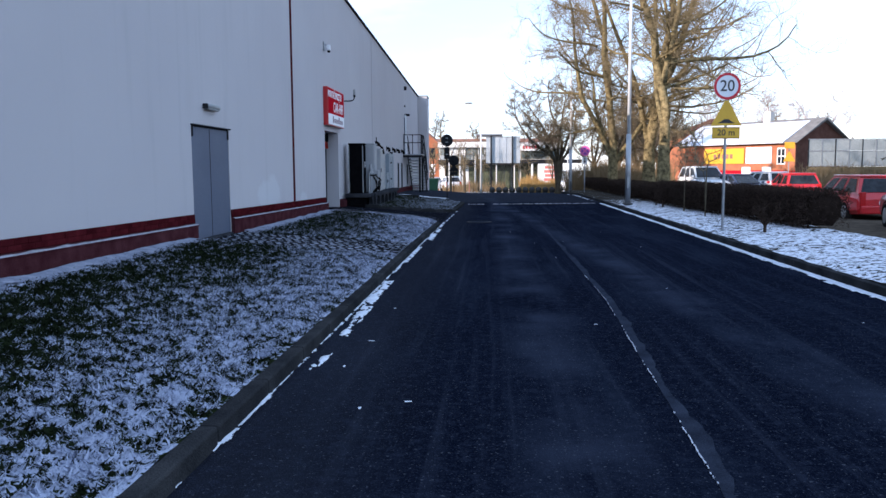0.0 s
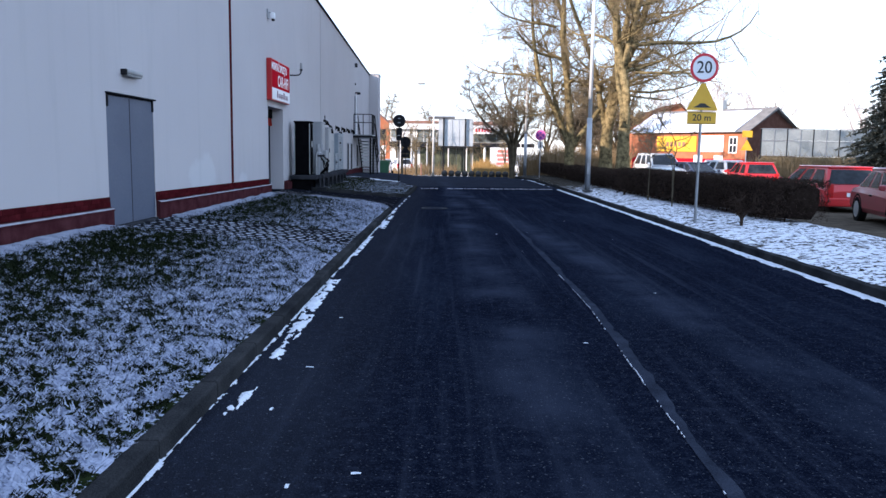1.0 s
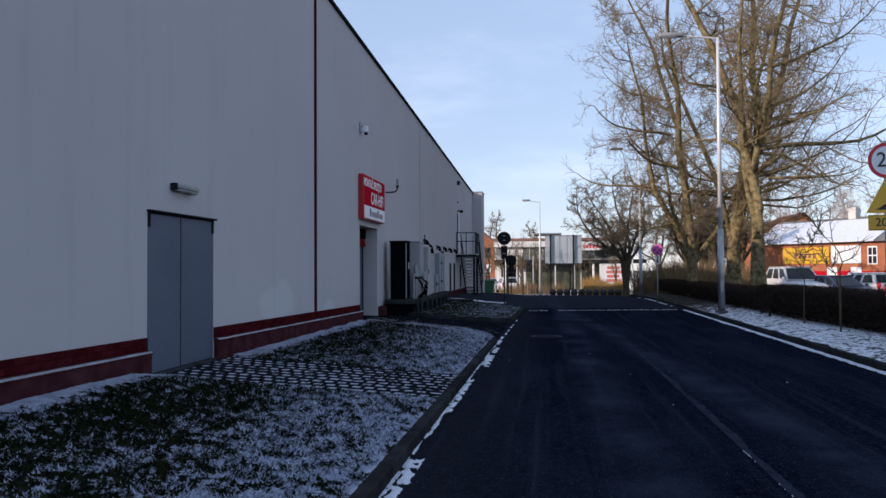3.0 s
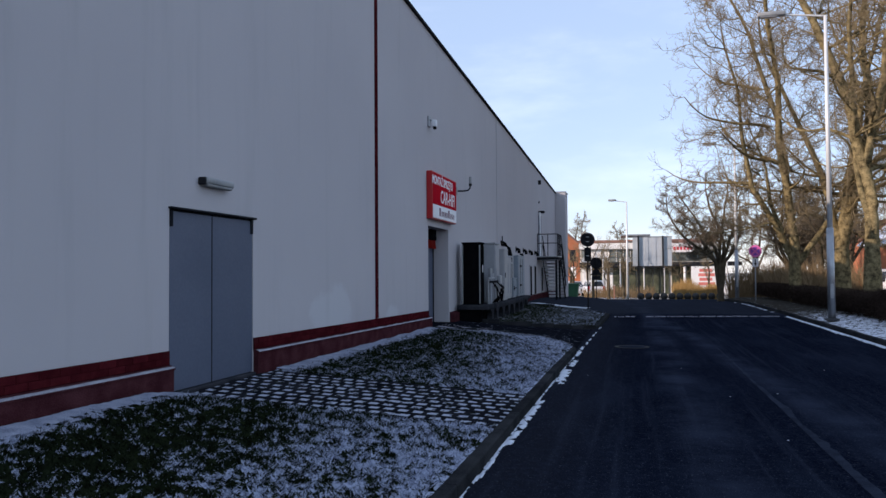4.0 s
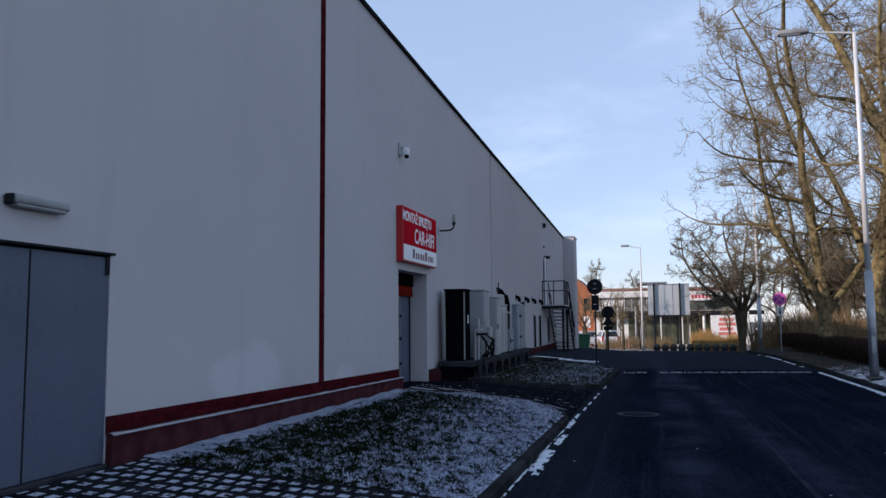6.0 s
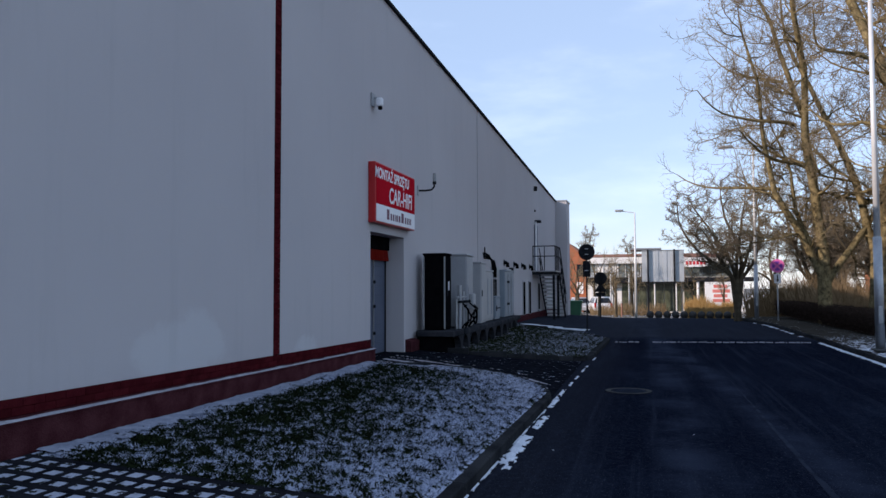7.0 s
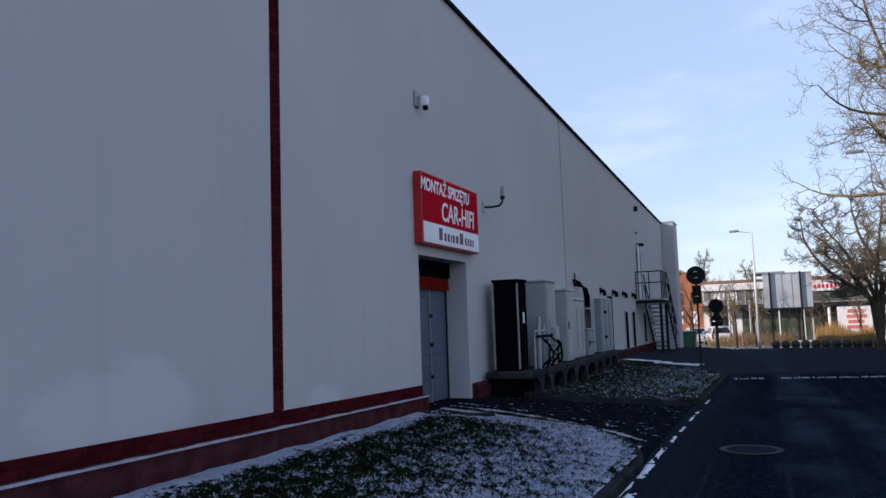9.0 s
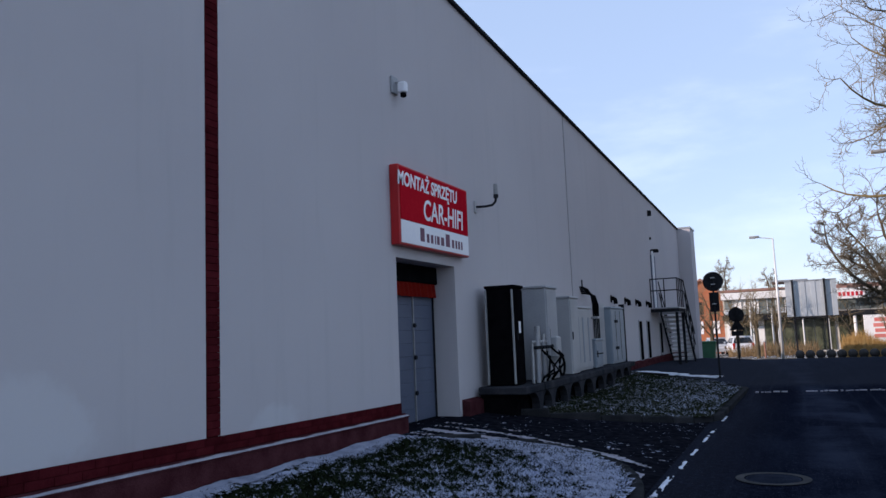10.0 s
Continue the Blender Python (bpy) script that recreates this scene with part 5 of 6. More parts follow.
def hedge_x(y):
    """The hedge stands a little farther from the kerb at its near end."""
    return max(-0.55, -0.065 * (y - 19.0))


def hedge(y0, y1, x0, x1, z0, z1, seed, label, twig_m, core_m, per_m=900, line=lambda y: 0.0):
    rg = random.Random(seed)
    t = thing("hedge", label, "hedge", pose(0, 0, 0))
    bm = bmesh.new()
    rows = []
    ring = [(0.16, 0.0), (0.0, 0.25), (0.02, 0.8), (0.12, 0.97), (0.5, 1.0), (0.88, 0.97), (0.98, 0.8), (1.0, 0.25), (0.84, 0.0)]
    for y in span(y0, y1, 0.25):
        end = min(1.0, (y - y0) / 0.4 + 0.55, (y1 - y) / 0.4 + 0.55)
        row = []
        for u, v in ring:
            jx, jz = 0.07 * noise.noise((u * 3, y * 1.7, v * 3)), 0.06 * noise.noise((u * 3 + 9, y * 1.3, v))
            row.append(bm.verts.new(((x0 + x1) / 2 + (u - 0.5) * (x1 - x0 - 0.12) * end + jx + line(y), y, z0 + 0.12 + v * (z1 - z0 - 0.2) * (0.6 + 0.4 * end) + jz)))
        if rows:
            for i in range(len(ring)):
                j = (i + 1) % len(ring)
                bm.faces.new((rows[-1][i], rows[-1][j], row[j], row[i]))
        else:
            bm.faces.new(row)
        rows.append(row)
    bm.faces.new(rows[-1][::-1])
    bmesh.ops.recalc_face_normals(bm, faces=bm.faces[:])
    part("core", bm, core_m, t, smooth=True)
    verts, faces = [], []
    for _ in range(int(per_m * (y1 - y0))):
        y = rg.uniform(y0 - 0.05, y1 + 0.05)
        s = rg.random()
        if s < 0.5:
            x, z = x0 + rg.uniform(-0.05, 0.12), rg.uniform(z0 + 0.1, z1)
        elif s < 0.85:
            x, z = rg.uniform(x0, x1), z1 - rg.uniform(0.0, 0.14)
        else:
            x, z = x1 - rg.uniform(0, 0.1), rg.uniform(z0 + 0.1, z1)
        if rg.random() < 0.03:
            y = y0 + rg.uniform(-0.06, 0.1)
            x = rg.uniform(x0, x1)
        d = Vector((rg.gauss(0, 1), rg.gauss(0, 1), rg.gauss(0.5, 0.8))).normalized() * rg.uniform(0.06, 0.17)
        w = Vector((rg.gauss(0, 1), rg.gauss(0, 1), rg.gauss(0, 1))).normalized() * rg.uniform(0.005, 0.011)
        k = len(verts)
        b = Vector((x + line(y), y, z)) - d * 0.4
        verts += [(b - w)[:], (b + w)[:], (b + d)[:]]
        faces.append((k, k + 1, k + 2))
    me = bpy.data.meshes.new("twig_mass")
    me.from_pydata(verts, [], faces)
    me.materials.append(twig_m)
    ob = new("twig_mass", me)
    ob.parent = t
    for y in span(y0 + 0.3, min(y1, y0 + 14), 0.7):
        part("stem", tube([(x0 + line(y) + 0.35 + rg.uniform(-0.1, 0.1), y, z0 - 0.05), (x0 + line(y) + 0.3, y + rg.uniform(-0.1, 0.1), z0 + 0.3)], 0.018, n=6), HEDGE, t)
    return t


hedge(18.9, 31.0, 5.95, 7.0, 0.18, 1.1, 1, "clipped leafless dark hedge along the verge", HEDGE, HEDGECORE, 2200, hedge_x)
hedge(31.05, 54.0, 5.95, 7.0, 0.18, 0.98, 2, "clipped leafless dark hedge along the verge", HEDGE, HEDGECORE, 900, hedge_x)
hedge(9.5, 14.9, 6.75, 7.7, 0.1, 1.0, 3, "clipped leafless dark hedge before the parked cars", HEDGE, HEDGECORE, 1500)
BROWNHEDGE = mat("brown_hedge", (0.12, 0.085, 0.045), (0.22, 0.16, 0.09), rough=0.95, scale=4, fine=30, bump=0.5)
hedge(0.0, 24.0, -0.6, 0.6, 0.0, 1.75, 4, "tall brown hedge behind the car park", BROWNHEDGE, BROWNHEDGE, 500).matrix_basis = pose(45.0, 57.0, -0.1, 0, 0, 90)


def brush(name, x0, x1, y0, y1, h, count, m, seed, label, lean=0.25, z=0.0):
    rg = random.Random(seed)
    verts, faces = [], []
    for _ in range(count):
        x, y = rg.uniform(x0, x1), rg.uniform(y0, y1)
        hh = h * rg.uniform(0.45, 1.1) * (0.75 + 0.5 * noise.noise((x * 0.7, y * 0.7, seed)))
        w = rg.uniform(0.008, 0.02)
        dx, dy = rg.gauss(0, lean) * hh, rg.gauss(0, lean) * hh
        k = len(verts)
        verts += [(x - w, y, z), (x + w, y, z), (x + dx * 0.4 + w, y + dy * 0.4, z + hh * 0.6), (x + dx * 0.4 - w, y + dy * 0.4, z + hh * 0.6), (x + dx, y + dy, z + hh)]
        faces += [(k, k + 1, k + 2, k + 3), (k + 3, k + 2, k + 4)]
    me = bpy.data.meshes.new(name)
    me.from_pydata(verts, [], faces)
    me.materials.append(m)
    return tagged(new(name, me), label, "brush", "", "stuff")


brush("dry_reeds", 1.6, 4.6, 65.2, 66.5, 1.6, 2600, DRYGRASS, 3, "golden dry ornamental reeds at the junction", 0.12, z=-0.42)
BRUSH = mat("dry_brush", (0.17, 0.115, 0.06), (0.30, 0.21, 0.12), rough=0.95, scale=4, fine=20, bump=0)
brush("thicket", -5.5, 0.6, 76, 80, 1.3, 900, BRUSH, 8, "low dry shrubs before the showroom", 0.3, z=-0.65)
brush("thicket", 6.6, 10.6, 50, 64, 2.6, 3600, BRUSH, 4, "brown leafless thicket behind the trees", 0.3)
brush("thicket", 4.9, 10.0, 57.5, 63.5, 2.9, 1500, BRUSH, 14, "brown leafless thicket at the end of the verge", 0.25, z=-0.3)
brush("thicket", 18, 40, 50.0, 55.5, 2.4, 3600, BRUSH, 6, "pale leafless bushes behind the parked cars", 0.3, z=-0.2)


def spruce(x, y, h, r, seed, label):
    rg = random.Random(seed)
    t = thing("spruce_tree", label, "conifer", pose(x, y, -0.2), "conifers")
    part("trunk", cyl((0, 0, -0.1), (0, 0, h * 0.97), 0.2, 0.02, n=10), BARK, t)
    verts, faces = [], []
    z = 0.6
    while z < h - 0.05:
        f = 1 - z / h
        rr = r * (f ** 0.85) * rg.uniform(0.75, 1.12) + 0.06
        n_b = max(7, int(20 * f) + 6)
        for b in range(n_b):
            a = 2 * math.pi * (b + rg.random()) / n_b
            reach = rr * rg.uniform(0.7, 1.1)
            for s in range(max(3, int(reach / 0.13))):
                u = (s + rg.random()) * 0.13 / reach
                if u > 1.05:
                    continue
                c = Vector((math.cos(a) * reach * u, math.sin(a) * reach * u, z - 0.28 * reach * u * u + 0.12 * reach * max(0, u - 0.75)))
                for _ in range(6):
                    d = Vector((math.cos(a) + rg.gauss(0, 0.8), math.sin(a) + rg.gauss(0, 0.8), rg.gauss(-0.35, 0.4))).normalized() * rg.uniform(0.12, 0.28)
                    w = Vector((rg.gauss(0, 1), rg.gauss(0, 1), rg.gauss(0, 0.4))).normalized() * rg.uniform(0.04, 0.08)
                    k = len(verts)
                    verts += [(c - w)[:], (c + w)[:], (c + d)[:]]
                    faces.append((k, k + 1, k + 2))
        z += 0.12 + 0.07 * f
    me = bpy.data.meshes.new("needles")
    me.from_pydata(verts, [], faces)
    me.materials.append(NEEDLE)
    ob = new("needles", me)
    ob.parent = t
    tagged(ob, "drooping green needle boughs")
    return t


spruce(23.9, 46.0, 9.6, 3.3, 1, "tall dense green spruce beyond the car park")
spruce(31.5, 48.0, 8.6, 2.8, 2, "dark spruce beyond the car park")

# ---- parked cars
def car(x, y, z, rz, paint, label, style="wagon", L=4.2, W=1.72, Hc=1.45, glass=None):
    """A parked car that points along its own +y; z is the ground."""
    t = thing("car", label, "car", pose(x, y, z, 0, 0, rz), "parked cars")
    hw = W / 2
    h0, h1 = 0.24, Hc * 0.62
    # stations of the lower body: (y, bottom, top, half width)
    st_ = [(-L / 2, 0.36, h1 * 0.80, hw * 0.86), (-L / 2 + 0.10, 0.27, h1 * 0.98, hw * 0.95), (-L / 2 + 0.6, h0, h1 * 1.03, hw), (0.0, h0, h1, hw), (L * 0.17, h0, h1 * 0.98, hw),
           (L / 2 - 0.55, h0, h1 * 0.86, hw * 0.97), (L / 2 - 0.12, 0.27, h1 * 0.76, hw * 0.90), (L / 2, 0.34, h1 * 0.62, hw * 0.80)]
    bm = bmesh.new()
    rows = []
    for yy, b, tp, w in st_:
        prof = [(-w * 0.92, b), (-w, b + 0.12), (-w, tp - 0.14), (-w * 0.93, tp - 0.02), (-w * 0.5, tp + 0.015), (w * 0.5, tp + 0.015), (w * 0.93, tp - 0.02), (w, tp - 0.14), (w, b + 0.12), (w * 0.92, b)]
        rows.append([bm.verts.new((px, yy, pz)) for px, pz in prof])
    for a, b in zip(rows, rows[1:]):
        for i in range(len(a)):
            j = (i + 1) % len(a)
            bm.faces.new((a[i], a[j], b[j], b[i]))
    bm.faces.new(rows[0][::-1])
    bm.faces.new(rows[-1])
    bmesh.ops.recalc_face_normals(bm, faces=bm.faces[:])
    body = part("body", bm, paint, t, smooth=False)
    mod = body.modifiers.new("round", "BEVEL")
    mod.width, mod.segments, mod.limit_method = 0.03, 2, "ANGLE"
    # cabin: base and roof outlines
    rear_base = -L / 2 + (0.12 if style == "wagon" else 0.62)
    rear_roof = -L / 2 + (0.42 if style == "wagon" else 1.15)
    front_roof, front_base = L * 0.06, L * 0.235
    zb, zr = h1 * 1.0, Hc
    wb, wr = hw * 0.93, hw * 0.74
    bm = bmesh.new()
    lo = [bm.verts.new(c) for c in ((-wb, rear_base, zb - 0.02), (wb, rear_base, zb - 0.02), (wb, front_base, zb - 0.03), (-wb, front_base, zb - 0.03))]
    hi = [bm.verts.new(c) for c in ((-wr, rear_roof, zr - 0.07), (wr, rear_roof, zr - 0.07), (wr, front_roof, zr - 0.06), (-wr, front_roof, zr - 0.06))]
    for i in range(4):
        j = (i + 1) % 4
        bm.faces.new((lo[i], lo[j], hi[j], hi[i]))
    bm.faces.new(hi)
    part("cabin", bm, paint, t)
    part("roof", bx((-wr - 0.01, rear_roof - 0.03, zr - 0.075), (wr + 0.01, front_roof + 0.03, zr), 0.035, seg=2), paint, t, smooth=True)

    def pane(name, a, b, c, d, inset=0.06, lift=0.006):
        cs = [Vector(v) for v in (a, b, c, d)]
        mid = sum(cs, Vector()) / 4
        nrm = (cs[1] - cs[0]).cross(cs[3] - cs[0]).normalized()
        if nrm.dot(mid - Vector((0, 0, 0.8))) < 0:
            nrm = -nrm
        bm = bmesh.new()
        bm.faces.new([bm.verts.new(v + (mid - v).normalized() * inset + nrm * lift) for v in cs])
        part(name, bm, GLASSDARK, t)
    L4, H4 = [v for v in ((-wb, rear_base, zb), (wb, rear_base, zb), (wb, front_base, zb), (-wb, front_base, zb))], ((-wr, rear_roof, zr - 0.07), (wr, rear_roof, zr - 0.07), (wr, front_roof, zr - 0.06), (-wr, front_roof, zr - 0.06))
    pane("rear_window", L4[0], L4[1], H4[1], H4[0], 0.10)
    pane("windscreen", L4[3], L4[2], H4[2], H4[3], 0.08)
    for s in (0, 1):
        a, b = (Vector(L4[1]), Vector(L4[2])) if s else (Vector(L4[0]), Vector(L4[3]))
        c, d = (Vector(H4[1]), Vector(H4[2])) if s else (Vector(H4[0]), Vector(H4[3]))
        for f0, f1 in ((0.04, 0.36), (0.38, 0.66), (0.68, 0.97)):
            pane("side_window", a.lerp(b, f0), a.lerp(b, f1), c.lerp(d, f1), c.lerp(d, f0), 0.07)
    for yy in (-L * 0.29, L * 0.31):
        for s in (-1, 1):
            wx = s * (hw - 0.08)
            w = part("wheel", cyl((wx - 0.09, yy, 0.30), (wx + 0.09, yy, 0.30), 0.30, n=24), TYRE, t, "black tyre")
            part("rim", cyl((wx + s * 0.088, yy, 0.30), (wx + s * 0.098, yy, 0.30), 0.20, n=20), RIM, w, "silver rim")
            arch = [(0.0, yy + 0.36 * math.cos(a), 0.30 + 0.36 * math.sin(a)) for a in [math.pi * i / 10 for i in range(11)]]
            part("wheel_arch", tube([(s * (hw - 0.015), b, c) for _, b, c in arch], 0.028, n=6), TYRE, t)
    for s in (-1, 1):
        part("tail_lamp", bx((s * hw * 0.80 - 0.08, -L / 2 - 0.012, h1 * 0.55), (s * hw * 0.80 + 0.08, -L / 2 + 0.12, h1 * (1.05 if style == "wagon" else 0.80)), 0.015), TAIL, t, "red tail lamp")
        part("headlight", bx((s * hw * 0.66 - 0.19, L / 2 - 0.10, h1 * 0.54), (s * hw * 0.66 + 0.19, L / 2 + 0.006, h1 * 0.70), 0.02), CLEARLENS, t, "clear headlight")
        m_ = part("mirror", bx((s * (hw + 0.09) - 0.07, L * 0.20, h1 + 0.01), (s * (hw + 0.09) + 0.07, L * 0.20 + 0.10, h1 + 0.14), 0.03, seg=2), paint, t)
        part("door_handle", bx((s * hw - 0.012, -0.3, h1 * 0.80), (s * hw + 0.018, -0.12, h1 * 0.84), 0.006), TYRE, t)
    part("bumper", bx((-hw * 0.86, -L / 2 - 0.04, 0.28), (hw * 0.86, -L / 2 + 0.08, 0.52), 0.03, seg=2), paint, t)
    part("bumper", bx((-hw * 0.80, L / 2 - 0.08, 0.26), (hw * 0.80, L / 2 + 0.03, 0.46), 0.03, seg=2), paint, t)
    part("grille", bx((-0.28, L / 2 - 0.02, h1 * 0.50), (0.28, L / 2 + 0.012, h1 * 0.60), 0.01), TYRE, t)
    for s in (-1, 1):
        part("number_plate", bx((-0.26, s * (L / 2 + 0.035) - 0.004, 0.40 if s > 0 else 0.56), (0.26, s * (L / 2 + 0.035) + 0.004, 0.50 if s > 0 else 0.67)), WHITE, t, "pale blank plate")
    return t


RED = car_paint("bright_red_paint", (0.50, 0.012, 0.015))
DKRED = car_paint("dark_red_paint", (0.22, 0.012, 0.022))
WHITECAR = car_paint("white_paint", (0.72, 0.73, 0.74), 1.05)
NAVY = car_paint("navy_paint", (0.03, 0.04, 0.08))
SILVER = car_paint("silver_paint", (0.45, 0.46, 0.47))
CP = 0.0
car(11.0, 27.4, CP - 0.1, -3, RED, "bright red estate car parked behind the hedge", "wagon", 4.4, 1.74, 1.42)
car(10.1, 21.2, CP, 167, DKRED, "dark red saloon car with snow on its bonnet", "sedan", 4.3, 1.70, 1.34)
car(13.75, 40.2, CP - 0.12, -4, RED, "small red hatchback parked behind the hedge", "wagon", 3.7, 1.62, 1.42)
car(10.6, 15.0, CP, 168, WHITECAR, "white car parked by the hedge", "sedan", 4.2, 1.70, 1.36)
car(15.2, 49.0, CP - 0.1, 20, WHITECAR, "white hatchback in the car park", "wagon", 3.9, 1.66, 1.42)
car(13.3, 47.0, CP - 0.2, 200, NAVY, "dark blue car in the car park", "sedan", 4.2, 1.7, 1.4)
car(11.75, 48.5, CP - 0.1, 185, WHITECAR, "white van with a dark windscreen", "wagon", 4.6, 1.8, 1.75)
car(-4.9, 80, -0.62, 12, WHITECAR, "distant white parked car", "wagon", 4.2, 1.7, 1.45)
car(-7.0, 84, -0.7, 15, SILVER, "distant silver parked car", "sedan", 4.3, 1.7, 1.42)
car(6.4, 69.0, -0.4, 80, WHITECAR, "distant white car beyond the junction", "wagon", 4.2, 1.7, 1.45)
bm = bmesh.new()
for k in range(9):
    bmesh.ops.create_icosphere(bm, subdivisions=2, radius=0.3, matrix=Matrix.Translation((7.2 + rng.random() * 0.9, 15.3 + k * 0.35, 0.05)) @ Matrix.Diagonal((1.2, 1.3, 0.35 + 0.2 * rng.random(), 1)))
solid("soil_heap", bm, SOIL, "low heaps of frozen soil by the cars", "soil", "stuff", smooth=True)

# ---- brick house with signs
house = thing("brick_house", "single-storey red brick house with a snowy roof", "house", pose(24.3, 68.0, -0.3, 0, 0, 34.0))
HL, HW_, HE, HR = 7.2, 12.4, 4.0, 6.05   # gable side, long side, eave, ridge
part("wall", bx((0.0, 0.0, 0.0), (HL, HW_, HE)), ORANGEBRICK, house, "orange-red brick walls")
# the gable side is turned from the sun; its shade is coloured in
part("gable", prism([(0.0, HE), (HL, HE), (HL / 2, HR - 0.1)], "y", 0.02, 0.22), DARKBRICK, house, "brick gable in a dark shaded tone")
part("gable_shade_layer", bx((0.02, -0.03, 0.0), (HL, 0.0, HE)), DARKBRICK, house, "dark layer for the gable wall's shade")
rf = part("roof", prism([(-0.4, HE - 0.15), (HL / 2, HR), (HL + 0.4, HE - 0.15), (HL / 2, HR - 0.22)], "y", -0.35, HW_ + 0.3), ROOFGREY, house, "grey roof")
part("roof_snow", prism([(-0.42, HE - 0.12), (HL / 2 - 0.45, HR - 0.28), (HL / 2 - 0.45, HR - 0.22), (-0.42, HE - 0.03)], "y", 0.9, HW_ + 0.3), SNOW, rf, "snow on the roof")
part("chimney", bx((HL / 2 - 0.3, 5.0, HR - 0.5), (HL / 2 + 0.3, 5.7, HR + 0.8), 0.02), FACADE, rf, "pale chimney")
part("base_band", bx((-0.05, -0.05, 0.0), (0.0, HW_, 1.6)), REDSIGN, house, "bright red base band")
sg = part("sign_board", bx((-0.08, 5.0, 2.2), (-0.02, 9.4, 3.55)), YELLOW, house, "yellow sign board")
for k in range(5):
    part("sign_bar", bx((-0.09, 6.2 + k * 0.45, 2.65), (-0.081, 6.5 + k * 0.45, 3.05)), ROOFTILE, sg)
part("sign_board", bx((-0.08, 2.2, 2.2), (-0.02, 4.8, 3.6)), WHITE, house, "white sign board")
for k, (a, b) in enumerate(((0.9, 1.7),)):
    w = part("window", bx((-0.03, a, 2.1), (0.01, b, 3.5)), WHITE, house, "white-framed window")
    for i in range(2):
        for j in range(2):
            part("pane", bx((-0.036, a + 0.07 + i * 0.36, 2.18 + j * 0.65), (-0.031, a + 0.36 + i * 0.36, 2.74 + j * 0.65)), GLASSDARK, w)
for a in (2.2, 4.3):
    part("window", bx((-0.06, a, 1.2), (-0.051, a + 0.9, 1.9)), WHITE, house, "pale low window")
bh = thing("brick_house", "distant brick house under a dark brown roof", "house", pose(21.5, 95.0, -1.0))
part("wall", bx((0, 0, 0), (7.0, 8.0, 6.5)), ORANGEBRICK, bh, "orange-red brick walls")
part("gable", prism([(0, 6.5), (7.0, 6.5), (5.2, 8.4)], "y", 0.0, 0.25), ORANGEBRICK, bh)
part("roof", prism([(-0.3, 6.35), (5.2, 8.6), (7.3, 6.35), (5.2, 8.35)], "y", -0.3, 8.3), DARKBRICK, bh, "dark brown roof")
for k in range(3):
    part("window", bx((0.9 + k * 2.0, -0.05, 4.3), (1.8 + k * 2.0, 0.0, 5.7)), GLASSDARK, bh)
ys = thing("warning_sign", "distant yellow warning triangle over a small plate", "road sign", pose(14.2, 42.0, CP))
part("post", cyl((0, 0, 0), (0, 0, 2.6), 0.03, n=8), GALV, ys)
part("upper_plate", prism([(-0.25, 2.5), (0.25, 2.5), (0.25, 2.82), (-0.25, 2.82)], "y", -0.05, -0.03), YELLOW, ys)
part("triangle", prism([(-0.3, 1.85), (0.3, 1.85), (0.0, 2.4)], "y", -0.05, -0.03), YELLOW, ys)

# glazed screen behind the brown hedge
SCREENGLASS = mat("dusty_screen_glass", (0.20, 0.23, 0.23), (0.32, 0.35, 0.35), rough=0.3, scale=0.8, fine=10, bump=0.02)
scn = thing("glazed_screen", "pale framed glass screen on a wall", "screen", pose(22.2, 60.0, -0.08))
for k in range(9):
    part("pane", bx((0.03 + k * 0.95, -0.03, 1.75), (0.95 + k * 0.95 - 0.03, 0.0, 2.75)), SCREENGLASS, scn)
    part("upper_pane", bx((0.03 + k * 0.95, -0.03, 2.83), (0.95 + k * 0.95 - 0.03, 0.0, 3.6)), SCREENGLASS, scn)
for k in range(10):
    part("mullion", bx((k * 0.95 - 0.03, -0.06, 0.0), (k * 0.95 + 0.03, 0.0, 3.66)), GALV if k % 2 else DARKMETAL, scn)
for z in (1.68, 2.75, 3.61):
    part("rail", bx((-0.03, -0.05, z), (8.6, 0.01, z + 0.07)), GALV, scn)
part("base_wall", bx((-0.03, -0.02, 0.0), (8.6, 0.12, 1.66)), CONC, scn)

# ---- buildings across the junction
SUNWHITE = mat("white_facade_paint", (0.74, 0.73, 0.70), (0.84, 0.83, 0.80), rough=0.7, scale=1, fine=20, bump=0.05)
GLAZING = mat("grey_green_glazing", (0.05, 0.065, 0.062), (0.22, 0.25, 0.24), rough=0.12, scale=1.3, fine=7, bump=0)
SHADEGLASS = mat("dark_shop_glass", (0.010, 0.014, 0.012), (0.12, 0.13, 0.08), rough=0.15, scale=1.6, fine=5, bump=0)
FADEDRED = mat("faded_red_print", (0.62, 0.14, 0.11), (0.72, 0.24, 0.2), rough=0.6, scale=3, fine=18, bump=0)
show = thing("car_showroom", "two-storey glazed showroom with a white fascia", "showroom", pose(-7.0, 94.0, 0))
part("wall", bx((0, 0.3, -1.0), (14.6, 12, 4.05)), FACADE, show)
part("fascia", bx((-0.1, -0.3, 4.06), (9.4, 0.4, 4.72), 0.03), SUNWHITE, show, "white fascia band")
part("roof", prism([(-0.35, 4.76), (3.2, 5.16), (6.4, 4.76)], "x", -0.2, 5.0), ROOFTILE, show, "low red tiled roof")
part("roof", prism([(-0.3, 4.74), (2.6, 5.0), (6.4, 4.74)], "x", 5.02, 9.3), ROOFGREY, show, "grey roof")
part("roof_slab", bx((4.4, -1.4, 5.44), (7.5, 4.0, 5.58)), GALV, show, "thin projecting roof slab")
for x in (4.7, 7.2):
    part("slab_post", bx((x, 0.5, 4.9), (x + 0.12, 0.62, 5.44)), GALV, show)
